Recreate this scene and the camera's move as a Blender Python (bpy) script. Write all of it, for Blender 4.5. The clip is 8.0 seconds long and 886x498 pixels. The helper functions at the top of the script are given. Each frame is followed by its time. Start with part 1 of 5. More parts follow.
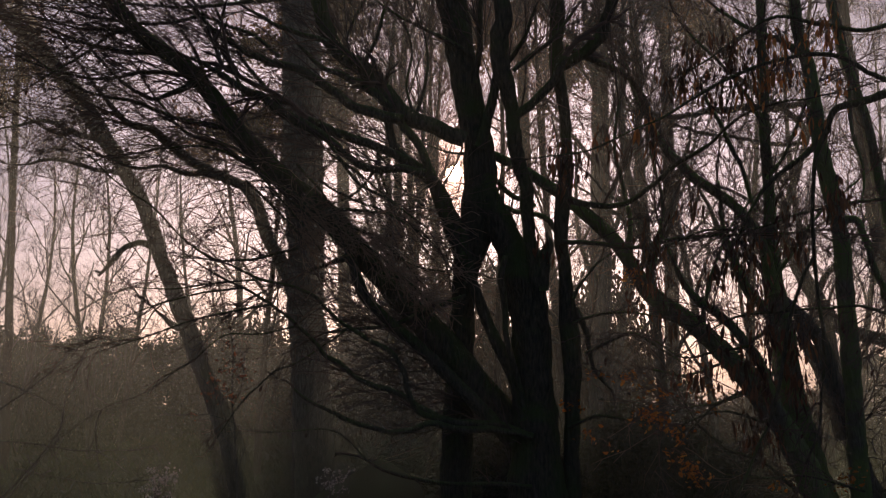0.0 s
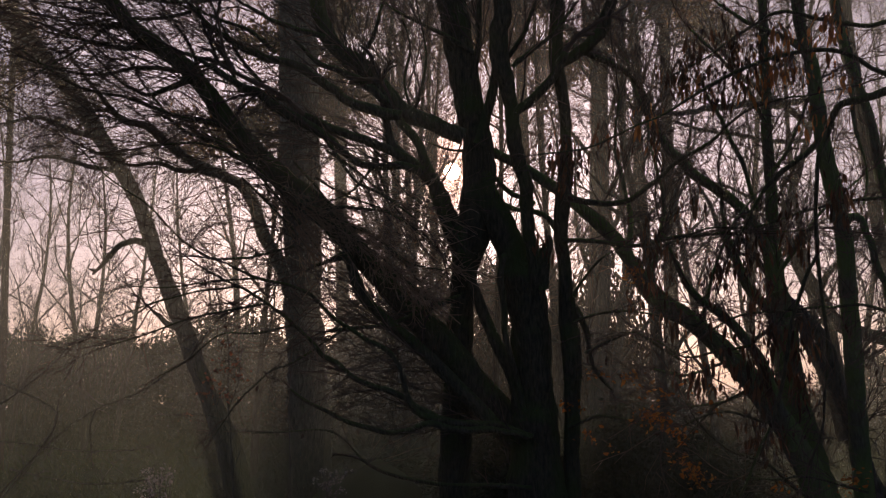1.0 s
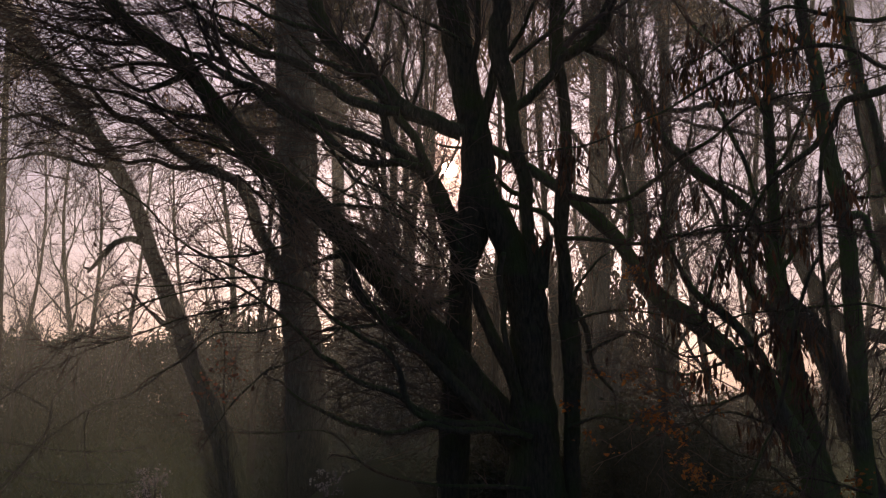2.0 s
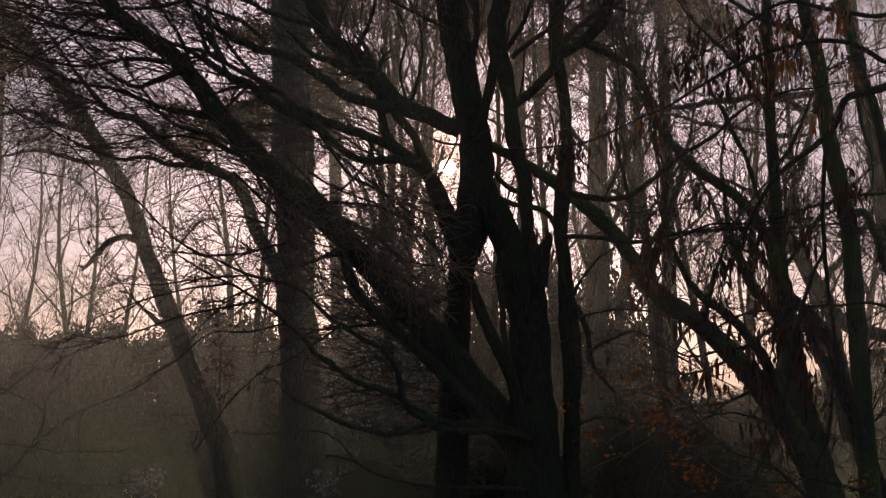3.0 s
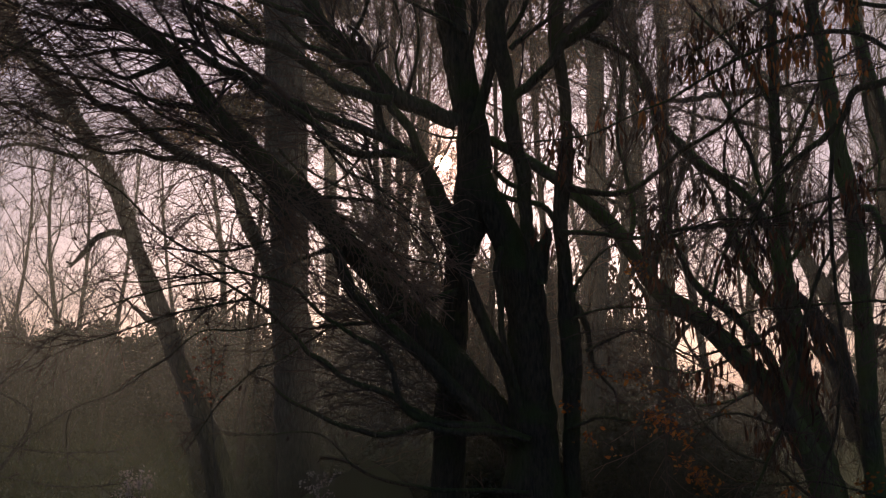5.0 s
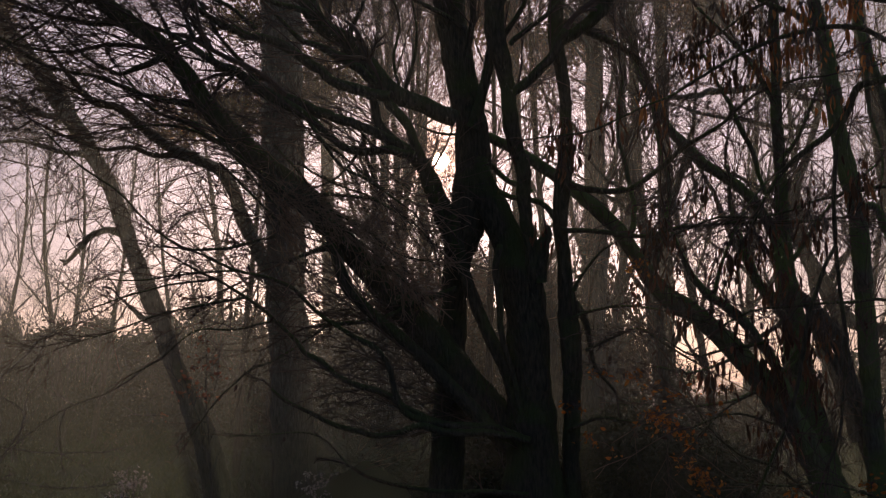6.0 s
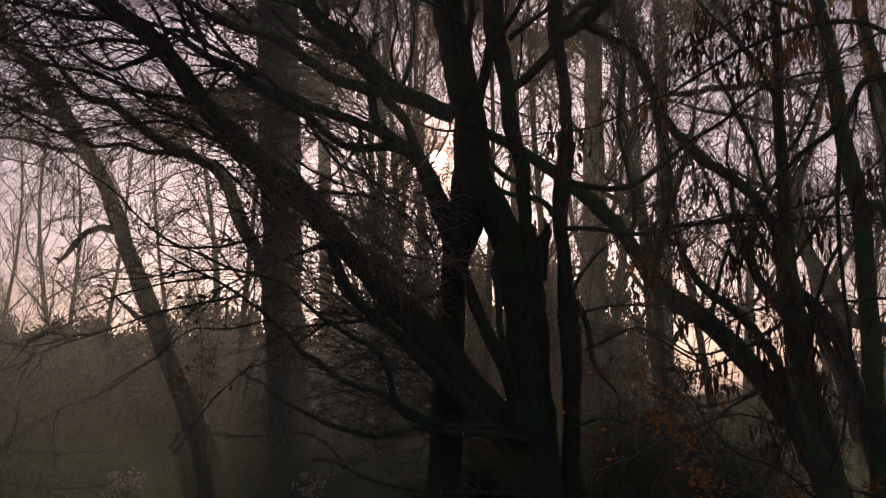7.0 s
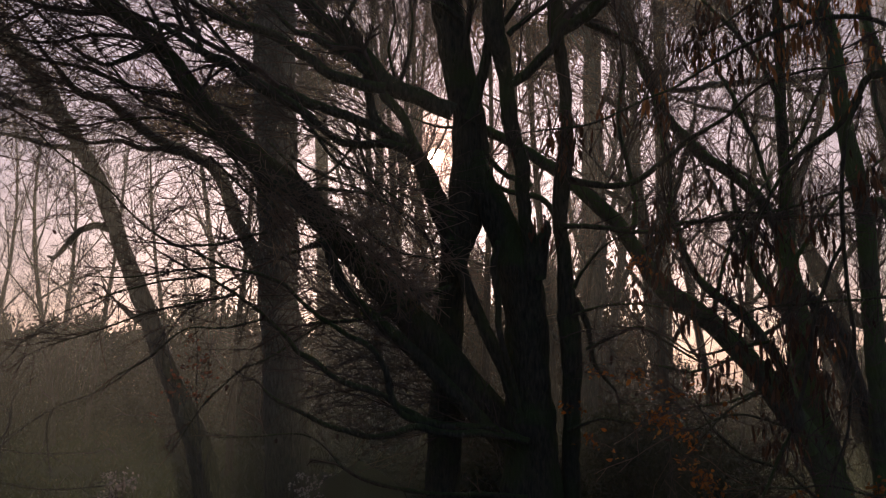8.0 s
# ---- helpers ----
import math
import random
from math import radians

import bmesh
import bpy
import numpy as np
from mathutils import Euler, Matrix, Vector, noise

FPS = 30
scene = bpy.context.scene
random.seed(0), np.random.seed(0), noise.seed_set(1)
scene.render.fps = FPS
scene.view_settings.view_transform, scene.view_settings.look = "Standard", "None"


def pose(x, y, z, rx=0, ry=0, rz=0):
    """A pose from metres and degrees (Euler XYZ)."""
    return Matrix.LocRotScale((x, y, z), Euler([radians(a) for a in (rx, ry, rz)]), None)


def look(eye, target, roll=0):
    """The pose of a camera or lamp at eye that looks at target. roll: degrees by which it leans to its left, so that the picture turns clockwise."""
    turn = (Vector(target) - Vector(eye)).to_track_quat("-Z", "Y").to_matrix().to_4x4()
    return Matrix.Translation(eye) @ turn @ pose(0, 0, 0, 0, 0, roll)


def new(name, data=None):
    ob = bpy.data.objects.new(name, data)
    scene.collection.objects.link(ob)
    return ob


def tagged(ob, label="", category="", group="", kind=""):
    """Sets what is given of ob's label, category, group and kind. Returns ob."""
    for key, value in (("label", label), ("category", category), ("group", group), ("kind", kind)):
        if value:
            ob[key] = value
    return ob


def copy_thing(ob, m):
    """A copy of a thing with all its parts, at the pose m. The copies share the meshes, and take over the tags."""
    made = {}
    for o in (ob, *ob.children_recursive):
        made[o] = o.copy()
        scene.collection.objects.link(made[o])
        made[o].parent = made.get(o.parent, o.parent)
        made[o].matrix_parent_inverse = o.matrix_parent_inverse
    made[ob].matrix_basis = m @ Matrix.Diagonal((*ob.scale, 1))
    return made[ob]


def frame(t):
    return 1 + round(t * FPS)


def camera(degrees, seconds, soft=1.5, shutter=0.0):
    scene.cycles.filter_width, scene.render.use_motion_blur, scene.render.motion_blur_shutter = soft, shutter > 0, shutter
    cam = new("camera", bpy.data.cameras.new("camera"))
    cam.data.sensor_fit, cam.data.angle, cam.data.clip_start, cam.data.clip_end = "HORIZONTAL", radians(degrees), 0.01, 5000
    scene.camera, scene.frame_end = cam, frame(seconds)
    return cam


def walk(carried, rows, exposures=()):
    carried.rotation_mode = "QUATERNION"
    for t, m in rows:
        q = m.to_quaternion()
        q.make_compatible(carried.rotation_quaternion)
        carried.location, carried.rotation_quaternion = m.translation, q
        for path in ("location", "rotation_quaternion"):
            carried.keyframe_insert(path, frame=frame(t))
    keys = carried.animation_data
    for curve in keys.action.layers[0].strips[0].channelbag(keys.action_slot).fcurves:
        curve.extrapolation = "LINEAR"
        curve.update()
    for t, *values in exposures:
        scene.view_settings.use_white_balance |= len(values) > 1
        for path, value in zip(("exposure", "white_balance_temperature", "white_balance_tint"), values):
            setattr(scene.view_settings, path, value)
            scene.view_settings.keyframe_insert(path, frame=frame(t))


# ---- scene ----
cam = camera(40.0, 8.0, soft=1.2)
# seconds, place, tilt from straight down, turn to the left
ROWS = [
    (0.0, 0.0276, -0.6251, 1.5084, 97.8913, 0.427),
    (0.5, 0.0241, -0.5464, 1.5199, 97.8456, 0.3756),
    (1.0, 0.0206, -0.4678, 1.5315, 97.7993, 0.3236),
    (1.5, 0.0172, -0.3894, 1.5429, 97.7525, 0.2711),
    (2.0, 0.0137, -0.3112, 1.5544, 97.7052, 0.218),
    (2.5, 0.0103, -0.2331, 1.5658, 97.6574, 0.1644),
    (3.0, 0.0068, -0.1552, 1.5773, 97.6091, 0.1102),
    (3.5, 0.0034, -0.0775, 1.5886, 97.5602, 0.0554),
    (4.0, 0.0, 0.0, 1.6, 97.5109, 0.0),
    (4.5, -0.0034, 0.0773, 1.6113, 97.4611, -0.0559),
    (5.0, -0.0068, 0.1543, 1.6226, 97.4108, -0.1124),
    (5.5, -0.0102, 0.2311, 1.6339, 97.3599, -0.1695),
    (6.0, -0.0136, 0.3077, 1.6451, 97.3086, -0.2271),
    (6.5, -0.0169, 0.384, 1.6563, 97.2567, -0.2853),
    (7.0, -0.0203, 0.46, 1.6674, 97.2044, -0.3441),
    (7.5, -0.0236, 0.5357, 1.6785, 97.1515, -0.4034),
    (8.0, -0.027, 0.6112, 1.6895, 97.0981, -0.4633),
]
EXPOSURE, KELVIN, TINT = 0.47, 6250, 48
walk(cam, [(t, pose(x, y, z, rx, 0, rz)) for t, x, y, z, rx, rz in ROWS],
     exposures=[(0.0, EXPOSURE, KELVIN, TINT), (8.0, EXPOSURE, KELVIN, TINT)])

# ---- world, sun ----
SUN_UP, SUN_SIDE = 11.44, 0.12  # degrees above the horizon; degrees to the right of straight ahead
SKY, SUN = 0.038, 1.75

world = bpy.data.worlds.new("sky")
scene.world = world
world.use_nodes = True
wn = world.node_tree.nodes
sky = wn.new("ShaderNodeTexSky")
sky.sky_type, sky.sun_disc = "NISHITA", False
sky.sun_elevation, sky.sun_rotation = radians(SUN_UP), radians(SUN_SIDE)
sky.altitude, sky.air_density, sky.dust_density, sky.ozone_density = 50, 1.0, 3.0, 3.0
world.node_tree.links.new(sky.outputs[0], wn["Background"].inputs[0])
wn["Background"].inputs[1].default_value = SKY

towards_sun = Vector((math.sin(radians(SUN_SIDE)) * math.cos(radians(SUN_UP)),
                      math.cos(radians(SUN_SIDE)) * math.cos(radians(SUN_UP)), math.sin(radians(SUN_UP))))
lamp = new("sun", bpy.data.lights.new("sun", "SUN"))
lamp.data.energy, lamp.data.angle, lamp.data.color = SUN, radians(9.0), (1.0, 0.87, 0.64)
lamp.matrix_world = look(towards_sun * 60, (0, 0, 0))


# ---- materials ----
def nodes(name):
    m = bpy.data.materials.new(name)
    m.use_nodes = True
    return m, m.node_tree.nodes, m.node_tree.links, m.node_tree.nodes["Principled BSDF"]


def ramp(n, stops):
    r = n.new("ShaderNodeValToRGB")
    r.color_ramp.elements[0].position, r.color_ramp.elements[0].color = stops[0][0], (*stops[0][1], 1)
    r.color_ramp.elements[1].position, r.color_ramp.elements[1].color = stops[-1][0], (*stops[-1][1], 1)
    for at, c in stops[1:-1]:
        r.color_ramp.elements.new(at).color = (*c, 1)
    return r


def bark(name, dark, light, moss, mossy=0.5, ridge=14.0):
    """Furrowed bark: long ridges, patches of algae, moss on what faces up."""
    m, n, k, p = nodes(name)
    co = n.new("ShaderNodeTexCoord")
    mp = n.new("ShaderNodeMapping")
    mp.inputs["Scale"].default_value = (1, 1, 0.22)
    k.new(co.outputs["Object"], mp.inputs[0])
    fine = n.new("ShaderNodeTexNoise")
    fine.inputs["Scale"].default_value, fine.inputs["Detail"].default_value = ridge * 3, 6
    k.new(mp.outputs[0], fine.inputs["Vector"])
    crack = n.new("ShaderNodeTexVoronoi")
    crack.feature = "DISTANCE_TO_EDGE"
    crack.inputs["Scale"].default_value = ridge * 1.6
    k.new(mp.outputs[0], crack.inputs["Vector"])
    patch = n.new("ShaderNodeTexNoise")
    patch.inputs["Scale"].default_value, patch.inputs["Detail"].default_value = 2.3, 4
    k.new(co.outputs["Object"], patch.inputs["Vector"])
    r = ramp(n, [(0.3, dark), (0.7, light)])
    k.new(fine.outputs[0], r.inputs[0])
    geo = n.new("ShaderNodeNewGeometry")
    sep = n.new("ShaderNodeSeparateXYZ")
    k.new(geo.outputs["Normal"], sep.inputs[0])
    add = n.new("ShaderNodeMath")
    add.operation = "MULTIPLY_ADD"
    add.inputs[1].default_value = 0.25
    k.new(sep.outputs["Z"], add.inputs[0])
    k.new(patch.outputs[0], add.inputs[2])
    mr = ramp(n, [(0.75 - 0.4 * mossy, (0, 0, 0)), (0.95 - 0.4 * mossy, (1, 1, 1))])
    k.new(add.outputs[0], mr.inputs[0])
    mix = n.new("ShaderNodeMix")
    mix.data_type = "RGBA"
    mix.inputs["B"].default_value = (*moss, 1)
    k.new(mr.outputs[0], mix.inputs[0])
    k.new(r.outputs[0], mix.inputs["A"])
    k.new(mix.outputs["Result"], p.inputs["Base Color"])
    p.inputs["Roughness"].default_value = 0.9
    p.inputs["Specular IOR Level"].default_value = 0.2
    cr = ramp(n, [(0.0, (0, 0, 0)), (0.25, (1, 1, 1))])
    k.new(crack.outputs["Distance"], cr.inputs[0])
    h = n.new("ShaderNodeMath")
    h.operation = "MULTIPLY_ADD"
    h.inputs[1].default_value = 0.6
    k.new(cr.outputs[0], h.inputs[0])
    k.new(fine.outputs[0], h.inputs[2])
    b = n.new("ShaderNodeBump")
    b.inputs["Strength"].default_value, b.inputs["Distance"].default_value = 0.9, 0.02
    k.new(h.outputs[0], b.inputs["Height"])
    k.new(b.outputs[0], p.inputs["Normal"])
    return m


def twig_stuff(name, a, b):
    m, n, k, p = nodes(name)
    geo = n.new("ShaderNodeNewGeometry")
    r = ramp(n, [(0.0, a), (1.0, b)])
    k.new(geo.outputs["Random Per Island"], r.inputs[0])
    k.new(r.outputs[0], p.inputs["Base Color"])
    p.inputs["Roughness"].default_value = 0.7
    p.inputs["Specular IOR Level"].default_value = 0.3
    return m


def leaf_stuff(name, colours, through_light=0.45, rough=0.6, single=False):
    """A thin leaf that lets some light through; each leaf has its own shade."""
    m, n, k, p = nodes(name)
    geo = n.new("ShaderNodeObjectInfo" if single else "ShaderNodeNewGeometry")
    r = ramp(n, [(i / max(1, len(colours) - 1), c) for i, c in enumerate(colours)])
    k.new(geo.outputs["Random" if single else "Random Per Island"], r.inputs[0])
    k.new(r.outputs[0], p.inputs["Base Color"])
    p.inputs["Roughness"].default_value = rough
    p.inputs["Specular IOR Level"].default_value = 0.25
    t = n.new("ShaderNodeBsdfTranslucent")
    k.new(r.outputs[0], t.inputs[0])
    mix = n.new("ShaderNodeMixShader")
    mix.inputs[0].default_value = through_light
    k.new(p.outputs[0], mix.inputs[1])
    k.new(t.outputs[0], mix.inputs[2])
    k.new(mix.outputs[0], n["Material Output"].inputs[0])
    return m


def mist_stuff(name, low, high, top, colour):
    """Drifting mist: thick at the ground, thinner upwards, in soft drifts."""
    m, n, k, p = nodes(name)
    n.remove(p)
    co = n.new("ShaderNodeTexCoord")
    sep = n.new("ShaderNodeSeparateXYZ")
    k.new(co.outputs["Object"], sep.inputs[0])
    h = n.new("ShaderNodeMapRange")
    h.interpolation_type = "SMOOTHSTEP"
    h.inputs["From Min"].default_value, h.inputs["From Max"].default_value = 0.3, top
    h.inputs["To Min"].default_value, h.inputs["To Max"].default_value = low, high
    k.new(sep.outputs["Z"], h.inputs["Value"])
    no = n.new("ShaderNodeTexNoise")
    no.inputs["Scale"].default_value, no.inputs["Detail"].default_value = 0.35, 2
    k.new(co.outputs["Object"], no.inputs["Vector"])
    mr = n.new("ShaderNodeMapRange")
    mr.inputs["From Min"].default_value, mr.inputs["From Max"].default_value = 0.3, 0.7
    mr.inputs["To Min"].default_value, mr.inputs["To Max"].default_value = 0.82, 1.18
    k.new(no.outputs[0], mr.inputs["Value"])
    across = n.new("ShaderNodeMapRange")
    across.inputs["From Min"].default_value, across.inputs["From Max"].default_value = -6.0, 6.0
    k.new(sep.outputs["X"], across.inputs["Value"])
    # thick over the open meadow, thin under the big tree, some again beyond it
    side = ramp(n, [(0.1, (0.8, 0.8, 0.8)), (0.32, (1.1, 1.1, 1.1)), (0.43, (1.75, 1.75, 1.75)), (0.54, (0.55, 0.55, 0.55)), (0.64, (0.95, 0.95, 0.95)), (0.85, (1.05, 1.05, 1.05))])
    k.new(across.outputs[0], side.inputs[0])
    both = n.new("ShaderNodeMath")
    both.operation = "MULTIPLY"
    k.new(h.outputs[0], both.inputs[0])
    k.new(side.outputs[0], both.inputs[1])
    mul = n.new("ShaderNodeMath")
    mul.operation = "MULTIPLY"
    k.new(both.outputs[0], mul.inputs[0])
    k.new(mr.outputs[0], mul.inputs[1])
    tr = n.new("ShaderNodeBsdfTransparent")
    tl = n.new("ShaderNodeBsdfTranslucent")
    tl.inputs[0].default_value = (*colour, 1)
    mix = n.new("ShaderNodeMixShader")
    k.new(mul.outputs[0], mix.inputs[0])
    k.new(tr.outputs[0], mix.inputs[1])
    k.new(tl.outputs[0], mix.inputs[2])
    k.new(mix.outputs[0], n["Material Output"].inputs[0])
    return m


def turf_stuff():
    m, n, k, p = nodes("turf")
    co = n.new("ShaderNodeTexCoord")
    a = n.new("ShaderNodeTexNoise")
    a.inputs["Scale"].default_value, a.inputs["Detail"].default_value = 0.5, 6
    k.new(co.outputs["Object"], a.inputs["Vector"])
    b = n.new("ShaderNodeTexNoise")
    b.inputs["Scale"].default_value, b.inputs["Detail"].default_value = 14, 5
    k.new(co.outputs["Object"], b.inputs["Vector"])
    ra = ramp(n, [(0.35, (0.05, 0.07, 0.022)), (0.55, (0.085, 0.105, 0.035)), (0.72, (0.12, 0.085, 0.035))])
    rb = ramp(n, [(0.3, (0.5, 0.5, 0.5)), (0.7, (1.2, 1.2, 1.2))])
    k.new(a.outputs[0], ra.inputs[0])
    k.new(b.outputs[0], rb.inputs[0])
    mix = n.new("ShaderNodeMix")
    mix.data_type, mix.blend_type = "RGBA", "MULTIPLY"
    mix.inputs[0].default_value = 1
    k.new(ra.outputs[0], mix.inputs["A"])
    k.new(rb.outputs[0], mix.inputs["B"])
    k.new(mix.outputs["Result"], p.inputs["Base Color"])
    p.inputs["Roughness"].default_value = 0.95
    bu = n.new("ShaderNodeBump")
    bu.inputs["Strength"].default_value, bu.inputs["Distance"].default_value = 1, 0.08
    k.new(b.outputs[0], bu.inputs["Height"])
    k.new(bu.outputs[0], p.inputs["Normal"])
    return m


BARK = bark("mossy_bark", (0.055, 0.047, 0.026), (0.15, 0.12, 0.065), (0.09, 0.115, 0.03), 0.75)
BARK_GREEN = bark("green_bark", (0.09, 0.085, 0.05), (0.22, 0.20, 0.12), (0.15, 0.22, 0.055), 0.95)
BARK_GREY = bark("grey_bark", (0.07, 0.062, 0.048), (0.18, 0.155, 0.115), (0.085, 0.105, 0.045), 0.5)
BARK_PALE = bark("pale_bark", (0.14, 0.115, 0.075), (0.34, 0.28, 0.19), (0.16, 0.18, 0.08), 0.4)
BARK_BROWN = bark("brown_bark", (0.06, 0.04, 0.028), (0.15, 0.10, 0.065), (0.06, 0.07, 0.03), 0.3)
TWIG = twig_stuff("bare_twig", (0.07, 0.045, 0.03), (0.24, 0.14, 0.08))
TWIG_RED = twig_stuff("red_brown_twig", (0.20, 0.09, 0.05), (0.42, 0.22, 0.12))
TWIG_GREY = twig_stuff("grey_twig", (0.06, 0.05, 0.042), (0.16, 0.125, 0.10))
# sheaf twigs: a lighter copy of the twig colour, their lit tone painted in
TWIG_LIT = leaf_stuff("straw_brown_twig", [(0.42, 0.24, 0.13), (0.66, 0.43, 0.25)], 0.35)
DRY = leaf_stuff("dry_leaf", [(0.08, 0.04, 0.022), (0.19, 0.085, 0.04), (0.36, 0.15, 0.06)], 0.55, single=True)
DRY_STRAY = leaf_stuff("dry_stray_leaf", [(0.05, 0.028, 0.018), (0.14, 0.06, 0.03)], 0.25)
RUSSET = leaf_stuff("russet_leaf", [(0.30, 0.11, 0.035), (0.58, 0.22, 0.055), (0.80, 0.33, 0.08)], 0.65, single=True)
ORANGE = leaf_stuff("orange_leaf", [(0.60, 0.18, 0.03), (0.80, 0.28, 0.04), (0.88, 0.40, 0.08)], 0.5, single=True)
RED = leaf_stuff("red_leaf", [(0.42, 0.16, 0.08), (0.58, 0.26, 0.13)], 0.5, single=True)
EVERGREEN = leaf_stuff("evergreen_leaf", [(0.03, 0.045, 0.018), (0.06, 0.075, 0.03), (0.10, 0.09, 0.04)], 0.3)
BROWNING = leaf_stuff("browning_leaf", [(0.07, 0.055, 0.03), (0.13, 0.085, 0.045), (0.19, 0.11, 0.06)], 0.3)
NEEDLE = leaf_stuff("pine_needle", [(0.10, 0.075, 0.025), (0.22, 0.125, 0.04), (0.38, 0.18, 0.06)], 0.55)
PALE = leaf_stuff("pale_seed_head", [(0.68, 0.56, 0.48), (0.85, 0.74, 0.66)], 0.5)
TURF = turf_stuff()
GRASS = leaf_stuff("grass_blade", [(0.05, 0.075, 0.02), (0.10, 0.13, 0.04), (0.16, 0.14, 0.06)], 0.4)


# ---- shapes ----
def part(name, me, material, parent, label=""):
    me.materials.append(material)
    ob = new(name, me)
    ob.parent = parent
    return tagged(ob, label)


def thing(name, label, category, at=(0, 0, 0), group="", kind=""):
    ob = new(name)
    ob.location = at
    return tagged(ob, label, category, group, kind)


def mesh_from(name, verts, faces, smooth=True):
    me = bpy.data.meshes.new(name)
    verts, faces = np.asarray(verts, dtype=np.float32), np.asarray(faces, dtype=np.int32)
    nf, side = faces.shape
    me.vertices.add(len(verts))
    me.vertices.foreach_set("co", verts.ravel())
    me.loops.add(nf * side)
    me.loops.foreach_set("vertex_index", faces.ravel())
    me.polygons.add(nf)
    me.polygons.foreach_set("loop_start", np.arange(0, nf * side, side, dtype=np.int32))
    me.polygons.foreach_set("use_smooth", np.full(nf, smooth))
    me.update(calc_edges=True)
    me.validate()
    return me


class Net:
    """Many thin tapering tubes, gathered and then joined into one mesh."""

    def __init__(self):
        self.paths = {}

    def add(self, pts, radii):
        self.paths.setdefault(len(pts), []).append((pts, radii))

    def mesh(self, name, sides=3):
        all_v, all_f, base = [], [], 0
        for n, items in self.paths.items():
            p = np.array([i[0] for i in items])
            r = np.array([i[1] for i in items])
            t = np.gradient(p, axis=1)
            t /= np.linalg.norm(t, axis=2, keepdims=True) + 1e-9
            u = np.cross(t, np.array([0.31, 0.87, 0.38]))
            u /= np.linalg.norm(u, axis=2, keepdims=True) + 1e-9
            w = np.cross(t, u)
            a = np.arange(sides) * 2 * np.pi / sides
            ring = p[:, :, None] + r[:, :, None, None] * (np.cos(a)[:, None] * u[:, :, None] + np.sin(a)[:, None] * w[:, :, None])
            k = len(items)
            i = np.arange(k)[:, None, None] * n * sides + np.arange(n - 1)[:, None] * sides
            j = np.arange(sides)
            j2 = (j + 1) % sides
            f = np.stack([i + j, i + j2, i + j2 + sides, i + j + sides], -1).reshape(-1, 4)
            all_v.append(ring.reshape(-1, 3))
            all_f.append(f + base)
            base += k * n * sides
        return mesh_from(name, np.concatenate(all_v), np.concatenate(all_f))


def spline(ctrl, step):
    """A smooth line (Catmull-Rom) through rows x, y, z, radius, resampled evenly."""
    c = np.array(ctrl, dtype=float)
    c = np.vstack([2 * c[0] - c[1], c, 2 * c[-1] - c[-2]])
    c[:, 3] = np.maximum(c[:, 3], 0.001)
    out = []
    for a, b, d, e in zip(c, c[1:], c[2:], c[3:]):
        m = max(2, int(np.linalg.norm(d[:3] - b[:3]) / step))
        for s in np.linspace(0, 1, m, endpoint=False):
            out.append(0.5 * (2 * b + (d - a) * s + (2 * a - 5 * b + 4 * d - e) * s * s + (3 * b - a - 3 * d + e) * s ** 3))
    out.append(c[-2])
    return np.array(out)


def limb_mesh(name, ctrl, knobbly=0.1, wander=0.25, coarse=False):
    """A limb with furrows, swellings and small bends, closed at its end."""
    rmax = max(r for *_, r in ctrl)
    sides = 18 if rmax > 0.08 else 12 if rmax > 0.03 else 7
    line = spline(ctrl, 0.05 if rmax > 0.03 else 0.07)
    if coarse:
        sides, line = 7, spline(ctrl, 0.22)
    seed = Vector((ctrl[0][0] * 3.1, ctrl[0][2] * 2.3, len(ctrl)))
    for q in line:
        v = noise.noise_vector(Vector(q[:3]) * 2.6 + seed) * wander + noise.noise_vector(Vector(q[:3]) * 7.0 + seed) * wander * 0.6
        q[:3] += np.array(v) * min(q[3], 0.05)
    p, r = line[:, :3], line[:, 3]
    t = np.gradient(p, axis=0)
    t /= np.linalg.norm(t, axis=1, keepdims=True)
    u = np.cross(t, (0.1, 1, 0.05))
    u /= np.linalg.norm(u, axis=1, keepdims=True)
    w = np.cross(t, u)
    verts = []
    for i in range(len(p)):
        for j in range(sides):
            a = j * 2 * math.pi / sides
            away = math.cos(a) * u[i] + math.sin(a) * w[i]
            q = Vector(p[i])
            lump = noise.noise(q * 5 + Vector(away) * 1.2 + seed) + 0.5 * noise.noise(Vector((a * 2.2, q.z * 1.5 + q.x, seed.x)))
            verts.append(p[i] + away * r[i] * (1 + knobbly * 1.6 * lump))
    n = len(p)
    faces = [(i * sides + j, i * sides + (j + 1) % sides, (i + 1) * sides + (j + 1) % sides, (i + 1) * sides + j)
             for i in range(n - 1) for j in range(sides)]
    for end, at in ((0, p[0]), ((n - 1) * sides, p[-1])):
        verts.append(at)
        c = len(verts) - 1
        faces += [(end + j, end + (j + 1) % sides, c, c) for j in range(sides)]
    me = bpy.data.meshes.new(name)
    me.from_pydata([tuple(v) for v in verts], [], [tuple(dict.fromkeys(f)) for f in faces])
    me.polygons.foreach_set("use_smooth", np.full(len(me.polygons), True))
    me.update()
    return me


def unit(v):
    return v / (math.sqrt(v[0] * v[0] + v[1] * v[1] + v[2] * v[2]) + 1e-9)


